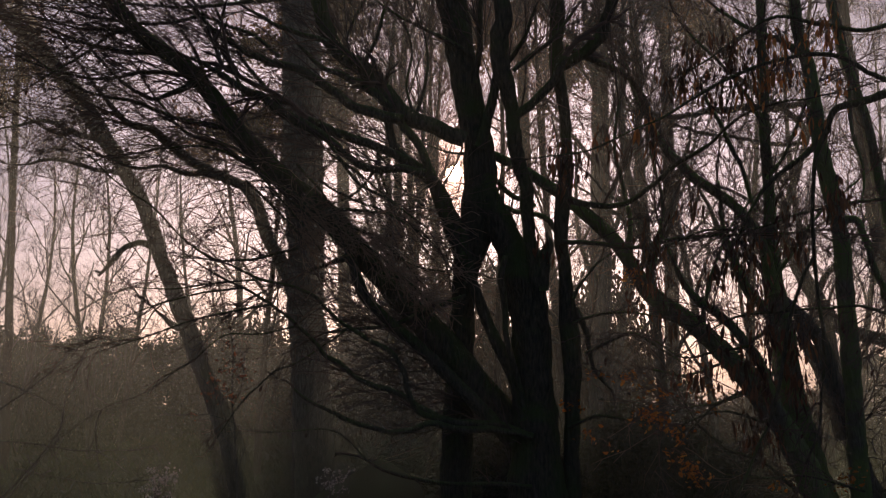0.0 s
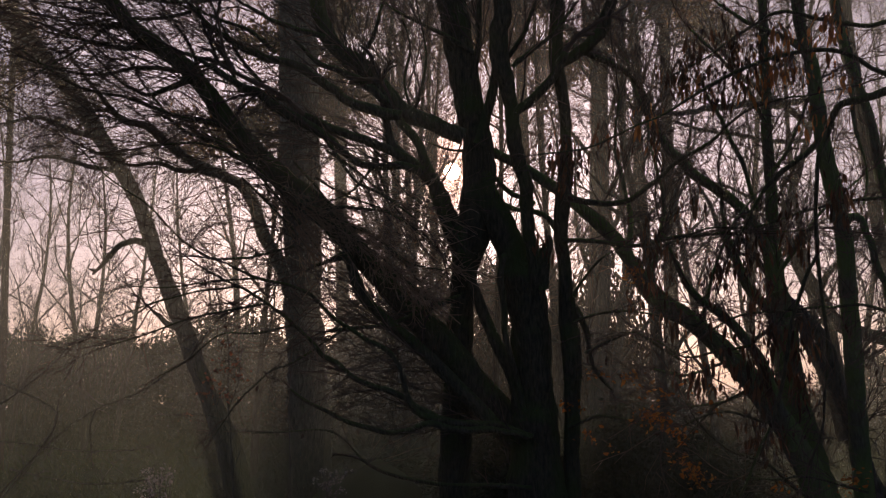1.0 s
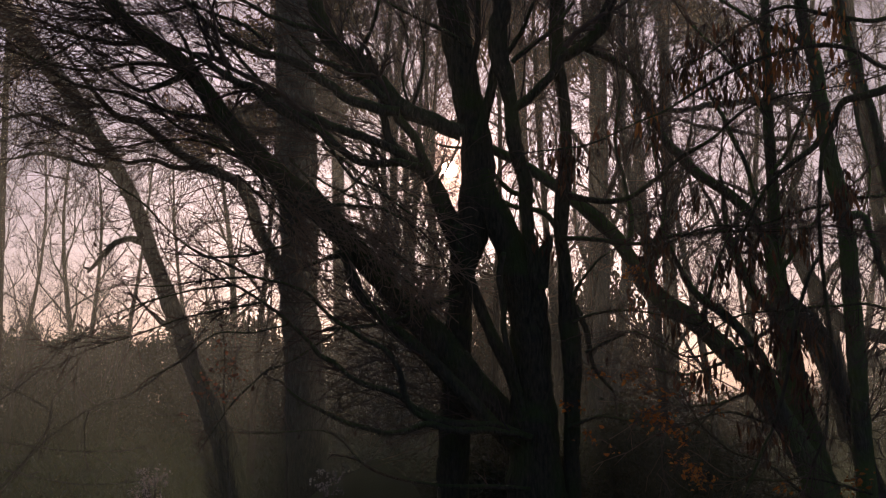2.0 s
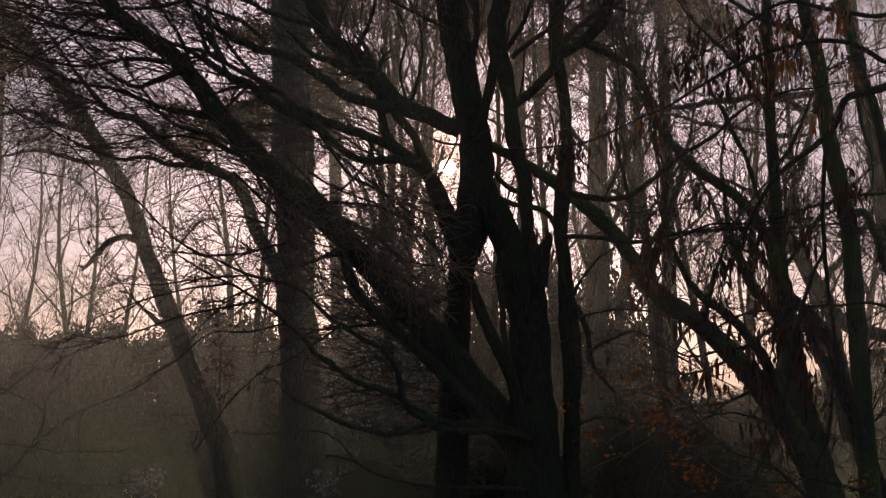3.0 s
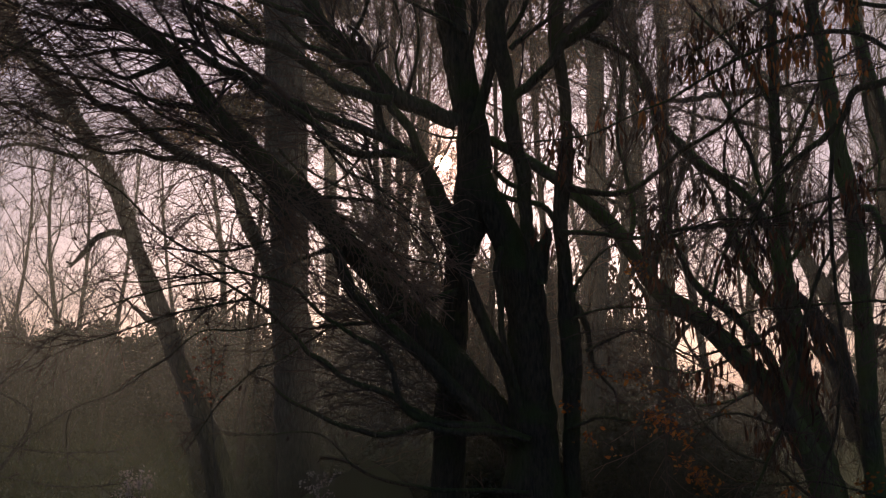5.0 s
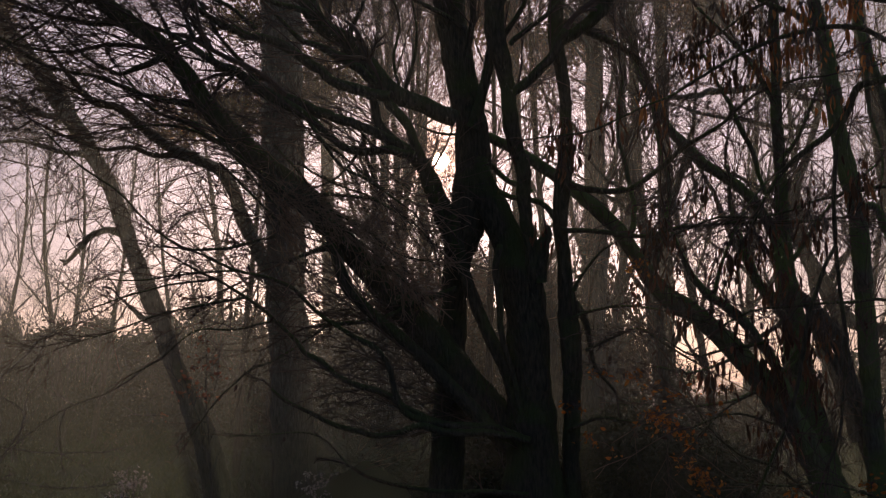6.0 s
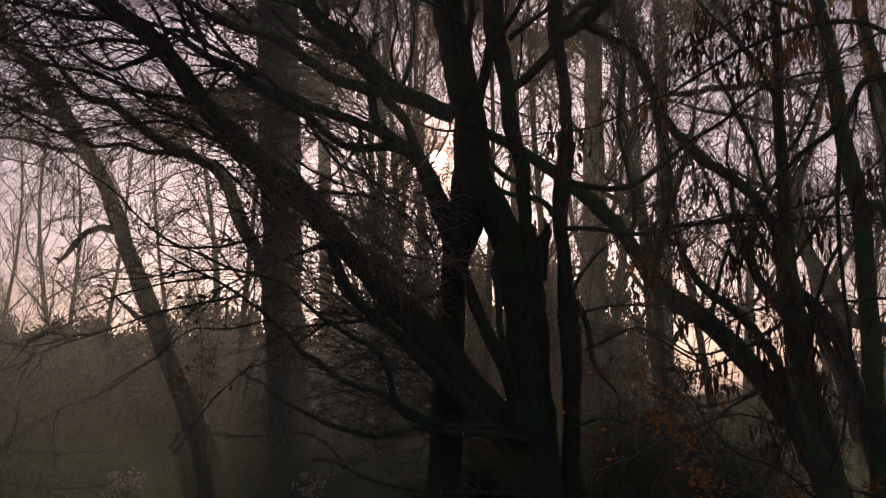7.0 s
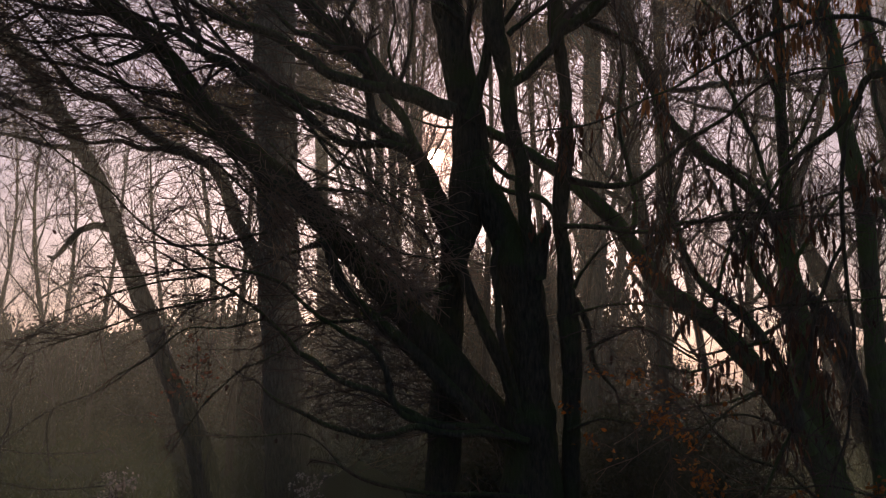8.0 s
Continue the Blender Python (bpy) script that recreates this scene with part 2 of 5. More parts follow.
def shoot(net, rng, p, d, length, r, level, pull, kink, bushy, spread=0.75, tips=None):
    """A shoot that wanders, is pulled one way, tapers and forks alternately."""
    n = 6 if level else 4
    pts, step = [p], length / (n - 1)
    dirs = [d]
    for i in range(n - 1):
        d = unit(d + rng.normal(0, kink, 3) + pull * (0.5 + i / n))
        pts.append(pts[-1] + d * step)
        dirs.append(d)
    net.add(pts, np.linspace(r, max(0.0028, r * 0.45), n))
    if tips is not None and level == 0:
        tips.append(pts[-1])
    if not level:
        return
    count = rng.poisson(bushy * length) + 1
    side = 1 if rng.random() < 0.5 else -1
    flat = unit(np.cross(d, rng.normal(0, 1, 3) * 0.5 + np.array([0, 1.0, 0])))
    for _ in range(count):
        s = rng.uniform(0.15, 0.98)
        i = min(n - 2, int(s * (n - 1)))
        f = s * (n - 1) - i
        q = pts[i] * (1 - f) + pts[i + 1] * f
        side = -side
        e = unit(dirs[i + 1] + side * spread * flat * rng.uniform(0.6, 1.3) + rng.normal(0, 0.22, 3))
        shoot(net, rng, q, e, length * rng.uniform(0.35, 0.8) * (1.1 - 0.5 * s), max(0.0036, r * 0.66), level - 1, pull, kink, bushy * 1.1, spread, tips)


# side, depth and height of the general way, shoots a metre, length, forks a metre, levels, pull
STYLES = {
    "left": ((-0.9, 0.0, 0.34), 4.3, 1.40, 2.6, 2, (-0.02, 0, -0.02)),
    "left_fan": ((-0.9, 0.0, 0.24), 7.6, 1.55, 2.8, 2, (-0.03, 0, -0.04)),
    "rising": ((-0.4, 0.0, 0.75), 8.0, 1.15, 2.8, 2, (-0.04, 0, 0.02)),
    "low": ((-0.75, 0.0, -0.05), 3.6, 0.75, 3.2, 2, (-0.03, 0, 0.0)),
    "spread": ((0.10, 0.0, 0.30), 6.0, 1.05, 2.8, 2, (0.0, 0, -0.02)),
    "sheaf": ((0.62, -0.15, -0.46), 28.0, 0.42, 5.0, 1, (0.06, 0, -0.05)),
    "hanging": ((-0.35, 0.0, -0.55), 6.0, 0.55, 4.0, 2, (-0.03, 0, -0.12)),
    "hazy": ((0.0, 0.0, 0.45), 3.2, 0.8, 3.4, 2, (0, 0, 0)),
    "weave": ((0.55, -0.1, -0.30), 15.0, 0.55, 5.0, 1, (0.03, 0, -0.03)),
    "few": ((-0.3, 0.0, 0.5), 2.5, 0.75, 3.6, 2, (0, 0, 0)),
    "bare": ((-0.2, 0.0, 0.3), 2.0, 0.35, 3.5, 1, (0, 0, 0)),
}


def sprout(net, rng, ctrl, style, thick=1.0, more=1.0, tips=None):
    """Shoots all along a limb, in the way of its style."""
    way, dens, length, bushy, levels, pull = STYLES[style]
    line = spline(ctrl, 0.1)
    seg = np.linalg.norm(np.diff(line[:, :3], axis=0), axis=1)
    total = seg.sum()
    cum = np.concatenate([[0], np.cumsum(seg)])
    for _ in range(rng.poisson(dens * more * total)):
        s = total * rng.random() ** 0.8
        i = min(len(seg) - 1, int(np.searchsorted(cum, s) - 1)) if s > 0 else 0
        q, r = line[i, :3], line[i, 3]
        along = unit(line[i + 1, :3] - line[i, :3])
        d = unit(np.array(way) + along * 0.55 + rng.normal(0, 0.34, 3))
        shoot(net, rng, q, d, length * rng.uniform(0.45, 1.25), min(0.0095, max(0.0055, r * 0.3)) * thick, levels, np.array(pull), 0.30 if style in ("sheaf", "weave") else 0.10, bushy, 0.75, tips)
    end = line[-1]
    shoot(net, rng, end[:3], unit(line[-1, :3] - line[-3, :3]), length * 0.8, max(0.004, end[3]), levels, np.array(pull), 0.16, bushy, 0.75, tips)


def leaf_mesh(name, spots, rng, length, width, hang=0.8, spread=0.05):
    """Curled leaves, each a folded blade of six faces, at the spots."""
    v, f = [], []
    for c in spots:
        c = np.asarray(c) + rng.normal(0, spread, 3)
        d = unit(np.array([0, 0, -hang]) + rng.normal(0, 0.12 if hang > 0.95 else 0.35 if hang > 0.5 else 0.9, 3))
        s = unit(np.cross(d, rng.normal(0, 1, 3)))
        o = np.cross(d, s)
        ln, wd, curl = length * rng.uniform(0.6, 1.3), width * rng.uniform(0.6, 1.2), rng.uniform(-0.25, 0.25)
        b = len(v)
        for a, k, z in ((0, 0.12, 0), (0.3, 0.9, 0.12), (0.65, 0.8, 0.1), (1.0, 0.06, -0.1)):
            mid = c + d * ln * a + o * ln * curl * a * a
            v += [mid + s * wd * k / 2 + o * wd * z * 2, mid, mid - s * wd * k / 2 + o * wd * z * 2]
        for i in range(3):
            f += [(b + 3 * i, b + 3 * i + 1, b + 3 * i + 4, b + 3 * i + 3), (b + 3 * i + 1, b + 3 * i + 2, b + 3 * i + 5, b + 3 * i + 4)]
    return mesh_from(name, v, f)


def blades(name, pts, rng, size):
    """Small four-cornered leaves, turned any way, for crowns far off."""
    k = len(pts)
    d = rng.normal(0, 1, (k, 3))
    d /= np.linalg.norm(d, axis=1, keepdims=True)
    s = np.cross(d, rng.normal(0, 1, (k, 3)))
    s /= np.linalg.norm(s, axis=1, keepdims=True)
    a = size * rng.uniform(0.5, 1.4, (k, 1))
    v = np.stack([pts - d * a, pts + s * a * 0.45, pts + d * a, pts - s * a * 0.45], 1).reshape(-1, 3)
    return mesh_from(name, v, np.arange(4 * k).reshape(-1, 4), False)


# ---- ground, mist, far woods ----
def rise(y):
    """The meadow climbs gently towards the wood's edge."""
    s = min(1.0, max(0.0, (y - 14.5) / 15.0))
    return 1.05 * s * s * (3 - 2 * s)


def ground():
    n, half = 120, 1500.0
    s = np.linspace(-1, 1, n)
    g = np.sign(s) * (np.abs(s) ** 5 * half + np.abs(s) * 40)
    v = []
    for y in g:
        for x in g:
            far = min(1.0, math.hypot(x, y) / 30)
            v.append((x, y + 12, 0.10 * noise.noise(Vector((x * 0.35, y * 0.35, 0))) * far - 0.02 + rise(y + 12)))
    f = [(i * n + j, i * n + j + 1, (i + 1) * n + j + 1, (i + 1) * n + j) for i in range(n - 1) for j in range(n - 1)]
    me = mesh_from("ground", v, f)
    me.materials.append(TURF)
    tagged(new("ground", me), "damp dark green meadow turf with fallen leaves", "ground", kind="structure")


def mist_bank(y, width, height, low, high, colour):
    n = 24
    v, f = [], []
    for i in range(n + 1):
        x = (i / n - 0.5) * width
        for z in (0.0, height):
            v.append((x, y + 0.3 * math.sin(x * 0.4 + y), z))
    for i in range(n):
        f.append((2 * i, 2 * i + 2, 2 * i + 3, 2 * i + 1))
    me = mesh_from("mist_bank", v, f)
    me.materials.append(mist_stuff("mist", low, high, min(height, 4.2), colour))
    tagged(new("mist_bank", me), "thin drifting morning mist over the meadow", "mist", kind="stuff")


def sun_disc():
    """The sun itself, low behind the trees."""
    m, n, k, p = nodes("sun_glow")
    n.remove(p)
    e = n.new("ShaderNodeEmission")
    e.inputs[0].default_value, e.inputs[1].default_value = (1.0, 0.80, 0.46, 1), 300.0
    k.new(e.outputs[0], n["Material Output"].inputs[0])
    bm = bmesh.new()
    bmesh.ops.create_uvsphere(bm, u_segments=32, v_segments=16, radius=1400 * math.tan(radians(0.37)))
    me = bpy.data.meshes.new("sun_disc")
    bm.to_mesh(me)
    bm.free()
    me.materials.append(m)
    ob = tagged(new("sun_disc", me), "low white-gold morning sun in the sky", "sun", kind="structure")
    ob.location = towards_sun * 1400 + Vector((0, 0, 1.6))
    ob.visible_shadow = False


def aureole():
    """Added emissive disc painting hazy glow round the low sun, far behind the trees."""
    m, n, k, p = nodes("sun_glow_disc")
    n.remove(p)
    co = n.new("ShaderNodeTexCoord")
    ln = n.new("ShaderNodeVectorMath")
    ln.operation = "LENGTH"
    k.new(co.outputs["Object"], ln.inputs[0])
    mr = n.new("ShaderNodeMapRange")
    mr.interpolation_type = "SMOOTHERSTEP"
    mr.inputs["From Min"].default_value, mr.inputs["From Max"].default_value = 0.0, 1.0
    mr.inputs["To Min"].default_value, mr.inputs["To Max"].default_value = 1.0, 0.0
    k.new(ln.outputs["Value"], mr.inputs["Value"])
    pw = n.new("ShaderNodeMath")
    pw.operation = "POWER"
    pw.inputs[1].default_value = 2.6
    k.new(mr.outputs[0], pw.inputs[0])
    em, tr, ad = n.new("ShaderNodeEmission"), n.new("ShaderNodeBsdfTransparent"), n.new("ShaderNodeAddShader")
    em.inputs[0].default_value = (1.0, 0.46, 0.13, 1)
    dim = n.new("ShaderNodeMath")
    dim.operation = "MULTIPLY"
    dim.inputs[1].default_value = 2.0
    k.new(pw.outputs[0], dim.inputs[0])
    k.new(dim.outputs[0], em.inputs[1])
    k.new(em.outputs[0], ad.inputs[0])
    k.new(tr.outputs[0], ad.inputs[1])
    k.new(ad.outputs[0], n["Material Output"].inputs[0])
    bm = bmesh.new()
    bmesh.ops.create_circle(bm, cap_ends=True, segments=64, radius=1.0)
    me = bpy.data.meshes.new("sun_glow_disc")
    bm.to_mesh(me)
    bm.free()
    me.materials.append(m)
    ob = tagged(new("sun_glow_disc", me), "warm glowing haze round the low sun", "sky", kind="structure")
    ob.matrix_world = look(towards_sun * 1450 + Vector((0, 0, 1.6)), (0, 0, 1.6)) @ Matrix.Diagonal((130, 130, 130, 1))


ground()
sun_disc()
aureole()
# the low bank's dark green puts the shade on the mist into its colour
HAZE, SHADED_FOG, FAR_HAZE = (0.81, 0.84, 0.62), (0.20, 0.25, 0.13), (0.81, 0.81, 0.90)
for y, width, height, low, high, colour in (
        (9.0, 50, 14.0, 0.030, 0.056, HAZE), (13.15, 60, 16.0, 0.042, 0.125, HAZE), (14.0, 60, 2.2, 0.46, 0.0, SHADED_FOG),
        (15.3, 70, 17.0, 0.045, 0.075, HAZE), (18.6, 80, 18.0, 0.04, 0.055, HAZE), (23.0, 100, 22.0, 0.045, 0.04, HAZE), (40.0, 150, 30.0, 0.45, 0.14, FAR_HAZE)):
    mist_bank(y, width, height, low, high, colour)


# ---- shrubs, pines and bare trees of the wood's edge ----
def shrub(seed, material, label, pointed):
    """A shrub one metre high and about one metre wide: stems and a ragged crown of small leaves."""
    rng = np.random.default_rng(seed)
    ob = thing("shrub", label, "shrub", group="shrubs along the wood's edge")
    net = Net()
    tips = []
    for _ in range(5):
        d = unit(np.array([rng.normal(0, 0.35), rng.normal(0, 0.35), 1.0]))
        shoot(net, rng, np.array([rng.normal(0, 0.08), rng.normal(0, 0.08), 0.0]), d, rng.uniform(0.5, 0.95), 0.010, 2, np.array([0, 0, 0.02]), 0.12, 5, 0.7, tips)
    tagged(part("stems", net.mesh("stems"), BARK_GREY, ob), kind="stuff")
    pts = []
    for _ in range(105):
        h = rng.uniform(0.03, 1.0)
        wide = (0.55 * (1 - h) + 0.05) if pointed else 0.5 * math.sqrt(max(0.02, 1 - (1.9 * h - 0.85) ** 2))
        a, rr = rng.uniform(0, 2 * math.pi), wide * math.sqrt(rng.random())
        pts.append(rng.normal((rr * math.cos(a), rr * math.sin(a), h), (0.07, 0.07, 0.055), (58, 3)))
    pts = np.concatenate(pts)
    pts = pts[pts[:, 2] > 0]
    part("crown", blades("crown", pts, rng, 0.027), material, ob)
    return ob


def bare_tree(seed, bark_material, twig_material, label, upright, thick, group, shoots=12, bushy=2.5):
    """A leafless tree ten metres high: trunk, rising limbs, fans of twigs."""
    rng = np.random.default_rng(seed)
    ob = thing("bare_tree", label, "tree", group=group)
    lean = rng.normal(0, 0.06, 2)
    trunk = [(lean[0] * h + 0.25 * math.sin(h * 0.5 + seed), lean[1] * h, h, thick * (1 - 0.088 * h)) for h in (-0.1, 0.4, 1.5, 3, 4.5, 6, 7.5, 9, 10)]
    part("trunk", limb_mesh("trunk", trunk, 0.1, coarse=True), bark_material, ob)
    net = Net()
    line = spline(trunk, 0.2)
    a = rng.uniform(0, 6)
    for i in range(15):
        a += 2.4
        q = line[int(len(line) * (0.18 + 0.78 * i / 15))]
        length = (3.0 - 1.9 * i / 15) * rng.uniform(0.7, 1.2)
        d = np.array([math.cos(a), math.sin(a), upright * rng.uniform(0.6, 1.4)])
        d = unit(d)
        bough, p = [], q[:3].copy()
        for j in range(6):
            bough.append((*p, max(0.008, q[3] * 0.5 * (1 - j / 6.5))))
            d = unit(d + rng.normal(0, 0.16, 3) + np.array([0, 0, 0.08]))
            p = p + d * length / 5
        part("limb", limb_mesh("limb", bough, 0.08, coarse=True), bark_material, ob)
        for _ in range(shoots):
            j = rng.integers(1, 6)
            shoot(net, rng, np.array(bough[j][:3]), unit(d + rng.normal(0, 0.5, 3)), rng.uniform(0.5, 1.3), 0.008, 2, np.array([0, 0, 0.05]), 0.11, bushy, 0.7)
    tagged(part("twigs", net.mesh("twigs"), twig_material, ob), kind="stuff")
    return ob


def pine(seed, label, crown_low):
    """A tall pine: bare trunk, whorls of boughs with tufted needles above."""
    rng = np.random.default_rng(seed)
    ob = thing("pine_tree", label, "tree", group="pines in the mist")
    trunk = [(0.1 * math.sin(h * 0.4 + seed), 0.05 * h, h, 0.2 * (1 - 0.06 * h)) for h in (-0.1, 1, 3, 5, 7, 9, 11, 13)]
    part("trunk", limb_mesh("trunk", trunk, 0.1, coarse=True), BARK_BROWN, ob)
    pts = []
    for i in range(34):
        h = crown_low + (13.2 - crown_low) * i / 34
        reach = (0.35 + 1.5 * (1 - i / 34)) * rng.uniform(0.6, 1.15)
        a = rng.uniform(0, 2 * math.pi)
        d = np.array([math.cos(a), math.sin(a), rng.uniform(-0.15, 0.35)])
        q = np.array([0.1 * math.sin(h * 0.4 + seed), 0.05 * h, h])
        bough = [(*(q + d * reach * s + np.array([0, 0, -0.25 * s * s])), 0.028 * (1 - 0.8 * s)) for s in (0, 0.3, 0.65, 1)]
        part("bough", limb_mesh("bough", bough, 0.08, coarse=True), BARK_BROWN, ob)
        for _ in range(9):
            s = rng.uniform(0.3, 1.1)
            c = q + d * reach * s + np.array([0, 0, -0.25 * s * s])
            pts.append(rng.normal(c, (0.2, 0.2, 0.12), (150, 3)))
    part("needles", blades("needles", np.concatenate(pts), rng, 0.042), NEEDLE, ob)
    return ob


def put_copies(kinds, places):
    """Each kind stands at its first place; copies stand at the rest. Rows: which, x, y, turn, width, height."""
    used = set()
    for which, x, y, turn, wide, high in places:
        m = pose(x, y, rise(y) - 0.03, 0, 0, turn) @ Matrix.Diagonal((wide, wide, high, 1))
        if which in used:
            c = copy_thing(kinds[which], pose(0, 0, 0))
            c.matrix_basis = m
        else:
            used.add(which)
            kinds[which].matrix_basis = m


put_copies({"e": shrub(3, EVERGREEN, "dark evergreen shrub at the misty wood's edge", False),
            "b": shrub(4, BROWNING, "browning dense shrub at the misty wood's edge", False),
            "p": shrub(5, EVERGREEN, "small pointed conifer at the misty wood's edge", True)}, [
    ("e", -10.33, 26.98, 0, 2.26, 2.56),
    ("p", -8.98, 25.98, 40, 1.21, 2.53),
    ("e", -8.76, 28.01, 80, 2.08, 2.32),
    ("p", -7.59, 25.00, 10, 0.93, 2.45),
    ("e", -7.45, 27.03, 120, 2.00, 2.46),
    ("p", -7.80, 29.00, 15, 0.81, 2.42),
    ("e", -6.29, 28.04, 200, 2.05, 2.44),
    ("e", -5.00, 26.94, 20, 2.01, 2.83),
    ("b", -4.28, 27.96, 60, 2.08, 2.71),
    ("b", -1.88, 25.88, 0, 1.26, 3.34),
    ("e", -3.42, 29.01, 90, 1.88, 2.36),
    ("b", -1.18, 26.84, 50, 2.01, 3.62),
    ("b", -0.18, 27.86, 100, 2.08, 3.48),
    ("b", 0.83, 26.90, 150, 2.01, 3.18),
    ("b", 1.90, 27.90, 220, 2.08, 3.16),
    ("b", 3.20, 24.77, 20, 1.74, 4.17),
    ("b", 2.71, 26.90, 300, 1.75, 3.18),
    ("b", 4.34, 26.98, 80, 1.13, 2.56),
    ("e", 5.34, 28.11, 10, 1.43, 1.54),
    ("p", 0.99, 29.79, 10, 1.25, 4.10),
    ("p", 2.89, 30.79, 10, 1.15, 4.16),
    ("b", 6.34, 27.18, 60, 1.75, 1.05),
    ("e", 7.62, 28.18, 130, 2.08, 1.02),
    ("b", 8.60, 27.13, 170, 1.75, 1.43),
    ("e", 10.09, 28.06, 30, 2.08, 1.93),
    ("b", 10.86, 27.03, 240, 2.26, 2.18),
    ("e", 2.27, 15.13, 33, 1.53, 1.62),
    ("e", 3.22, 15.57, 99, 1.43, 1.30),
    ("e", -0.61, 15.81, 150, 1.88, 1.04),
    ("e", 0.79, 14.75, 210, 1.63, 1.43),
    ("b", 4.06, 16.20, 10, 1.34, 1.08),
    ("e", -12.74, 35.06, 5, 4.22, 2.40),
    ("e", -10.93, 36.07, 50, 4.35, 2.37),
    ("e", -8.35, 35.10, 95, 3.90, 2.50),
    ("e", -6.08, 36.04, 140, 4.35, 2.62),
    ("b", -3.64, 35.02, 185, 4.22, 2.72),
    ("b", -1.07, 35.95, 230, 4.35, 3.28),
    ("b", 4.45, 36.04, 275, 3.01, 2.62),
    ("e", 8.29, 36.27, 320, 4.68, 0.83),
    ("b", 10.50, 35.23, 15, 4.55, 1.11),
])
put_copies({"u": bare_tree(11, BARK_GREY, TWIG_GREY, "slim bare tree with steep rising branches", 1.6, 0.075, "bare trees behind the meadow"),
            "v": bare_tree(12, BARK_GREY, TWIG_GREY, "bare grey tree with a forked twiggy crown", 1.0, 0.12, "bare trees behind the meadow"),
            "d": bare_tree(14, BARK_BROWN, TWIG_RED, "bare brown tree with a dense mesh of twigs", 0.8, 0.09, "bare trees behind the meadow", 17, 2.8)}, [
    ("d", -1.05, 17.65, 20, 0.90, 1.00),
    ("d", -0.70, 19.16, 100, 0.75, 1.05),
    ("d", -0.20, 20.70, 330, 0.90, 1.10),
    ("d", -3.30, 21.20, 140, 0.80, 0.95),
    ("d", -0.55, 23.60, 70, 0.90, 1.15),
    ("d", 0.93, 18.16, 200, 0.75, 1.05),
    ("d", 1.77, 19.16, 290, 0.90, 1.05),
    ("u", -8.93, 25.22, 0, 0.90, 0.75),
    ("u", -7.57, 24.21, 200, 1.00, 0.75),
    ("u", -7.95, 27.23, 40, 1.00, 0.80),
    ("u", -6.95, 25.22, 300, 0.90, 0.70),
    ("u", -5.69, 27.23, 130, 0.90, 0.75),
    ("v", -4.81, 27.23, 60, 1.00, 0.80),
    ("v", -0.96, 22.19, 0, 0.90, 1.00),
    ("v", -0.89, 20.68, 220, 0.90, 1.35),
    ("u", 2.07, 24.21, 190, 1.00, 1.10),
    ("v", 2.35, 19.16, 10, 1.20, 1.20),
    ("u", 3.23, 21.18, 0, 1.40, 1.20),
    ("v", 4.04, 22.19, 90, 1.10, 1.10),
    ("u", 4.87, 23.20, 150, 1.20, 1.00),
    ("v", 5.97, 24.21, 250, 1.00, 1.00),
    ("u", 6.70, 22.19, 170, 1.20, 1.10),
    ("u", 8.42, 24.21, 310, 1.00, 1.00),
    ("u", -9.80, 25.22, 20, 1.00, 0.80),
])
put_copies({"k": pine(21, "tall pine with brown-green needle crown in mist", 5.2)}, [
    ("k", -2.36, 18.66, 0, 0.95, 1.10),
    ("k", -2.55, 29.25, 70, 0.95, 2.00),
    ("k", 2.95, 24.20, 300, 1.30, 1.60),
    ("k", 1.85, 27.20, 20, 0.90, 1.75),
    ("k", 5.50, 29.25, 140, 1.00, 1.85),
    ("k", -8.31, 22.19, 30, 0.45, 1.30),
])


def shading_ring():
    """Unseen dark wood added beside and behind the camera to hold off sky light."""
    rng = np.random.default_rng(8)
    v, f = [], []
    n, rows = 160, 9
    for i in range(n + 1):
        a = radians(34 + (360 - 68) * i / n)
        for j in range(rows):
            h = 4.5 * j / (rows - 1)
            q = Vector((math.sin(a) * 2.2, math.cos(a) * 2.2, h * 0.25))
            rr = 29 + 3.5 * noise.noise(q * 1.7) + 1.5 * noise.noise(q * 5) - 0.02 * h * h
            top = h * (1 + 0.25 * noise.noise(q * 3))
            v.append((rr * math.sin(a), 6 + rr * math.cos(a), top - 0.1))
    for i in range(n):
        for j in range(rows - 1):
            f.append((i * rows + j, (i + 1) * rows + j, (i + 1) * rows + j + 1, i * rows + j + 1))
    ob = thing("far_wood", "dark leafy wood round the clearing", "woods", kind="stuff")
    part("thicket", mesh_from("thicket", v, f), EVERGREEN, ob)
    at = np.array(v)[rng.integers(0, len(v), 30000)] + rng.normal(0, 0.5, (30000, 3))
    part("foliage", blades("foliage", at, rng, 0.22), EVERGREEN, ob)


shading_ring()


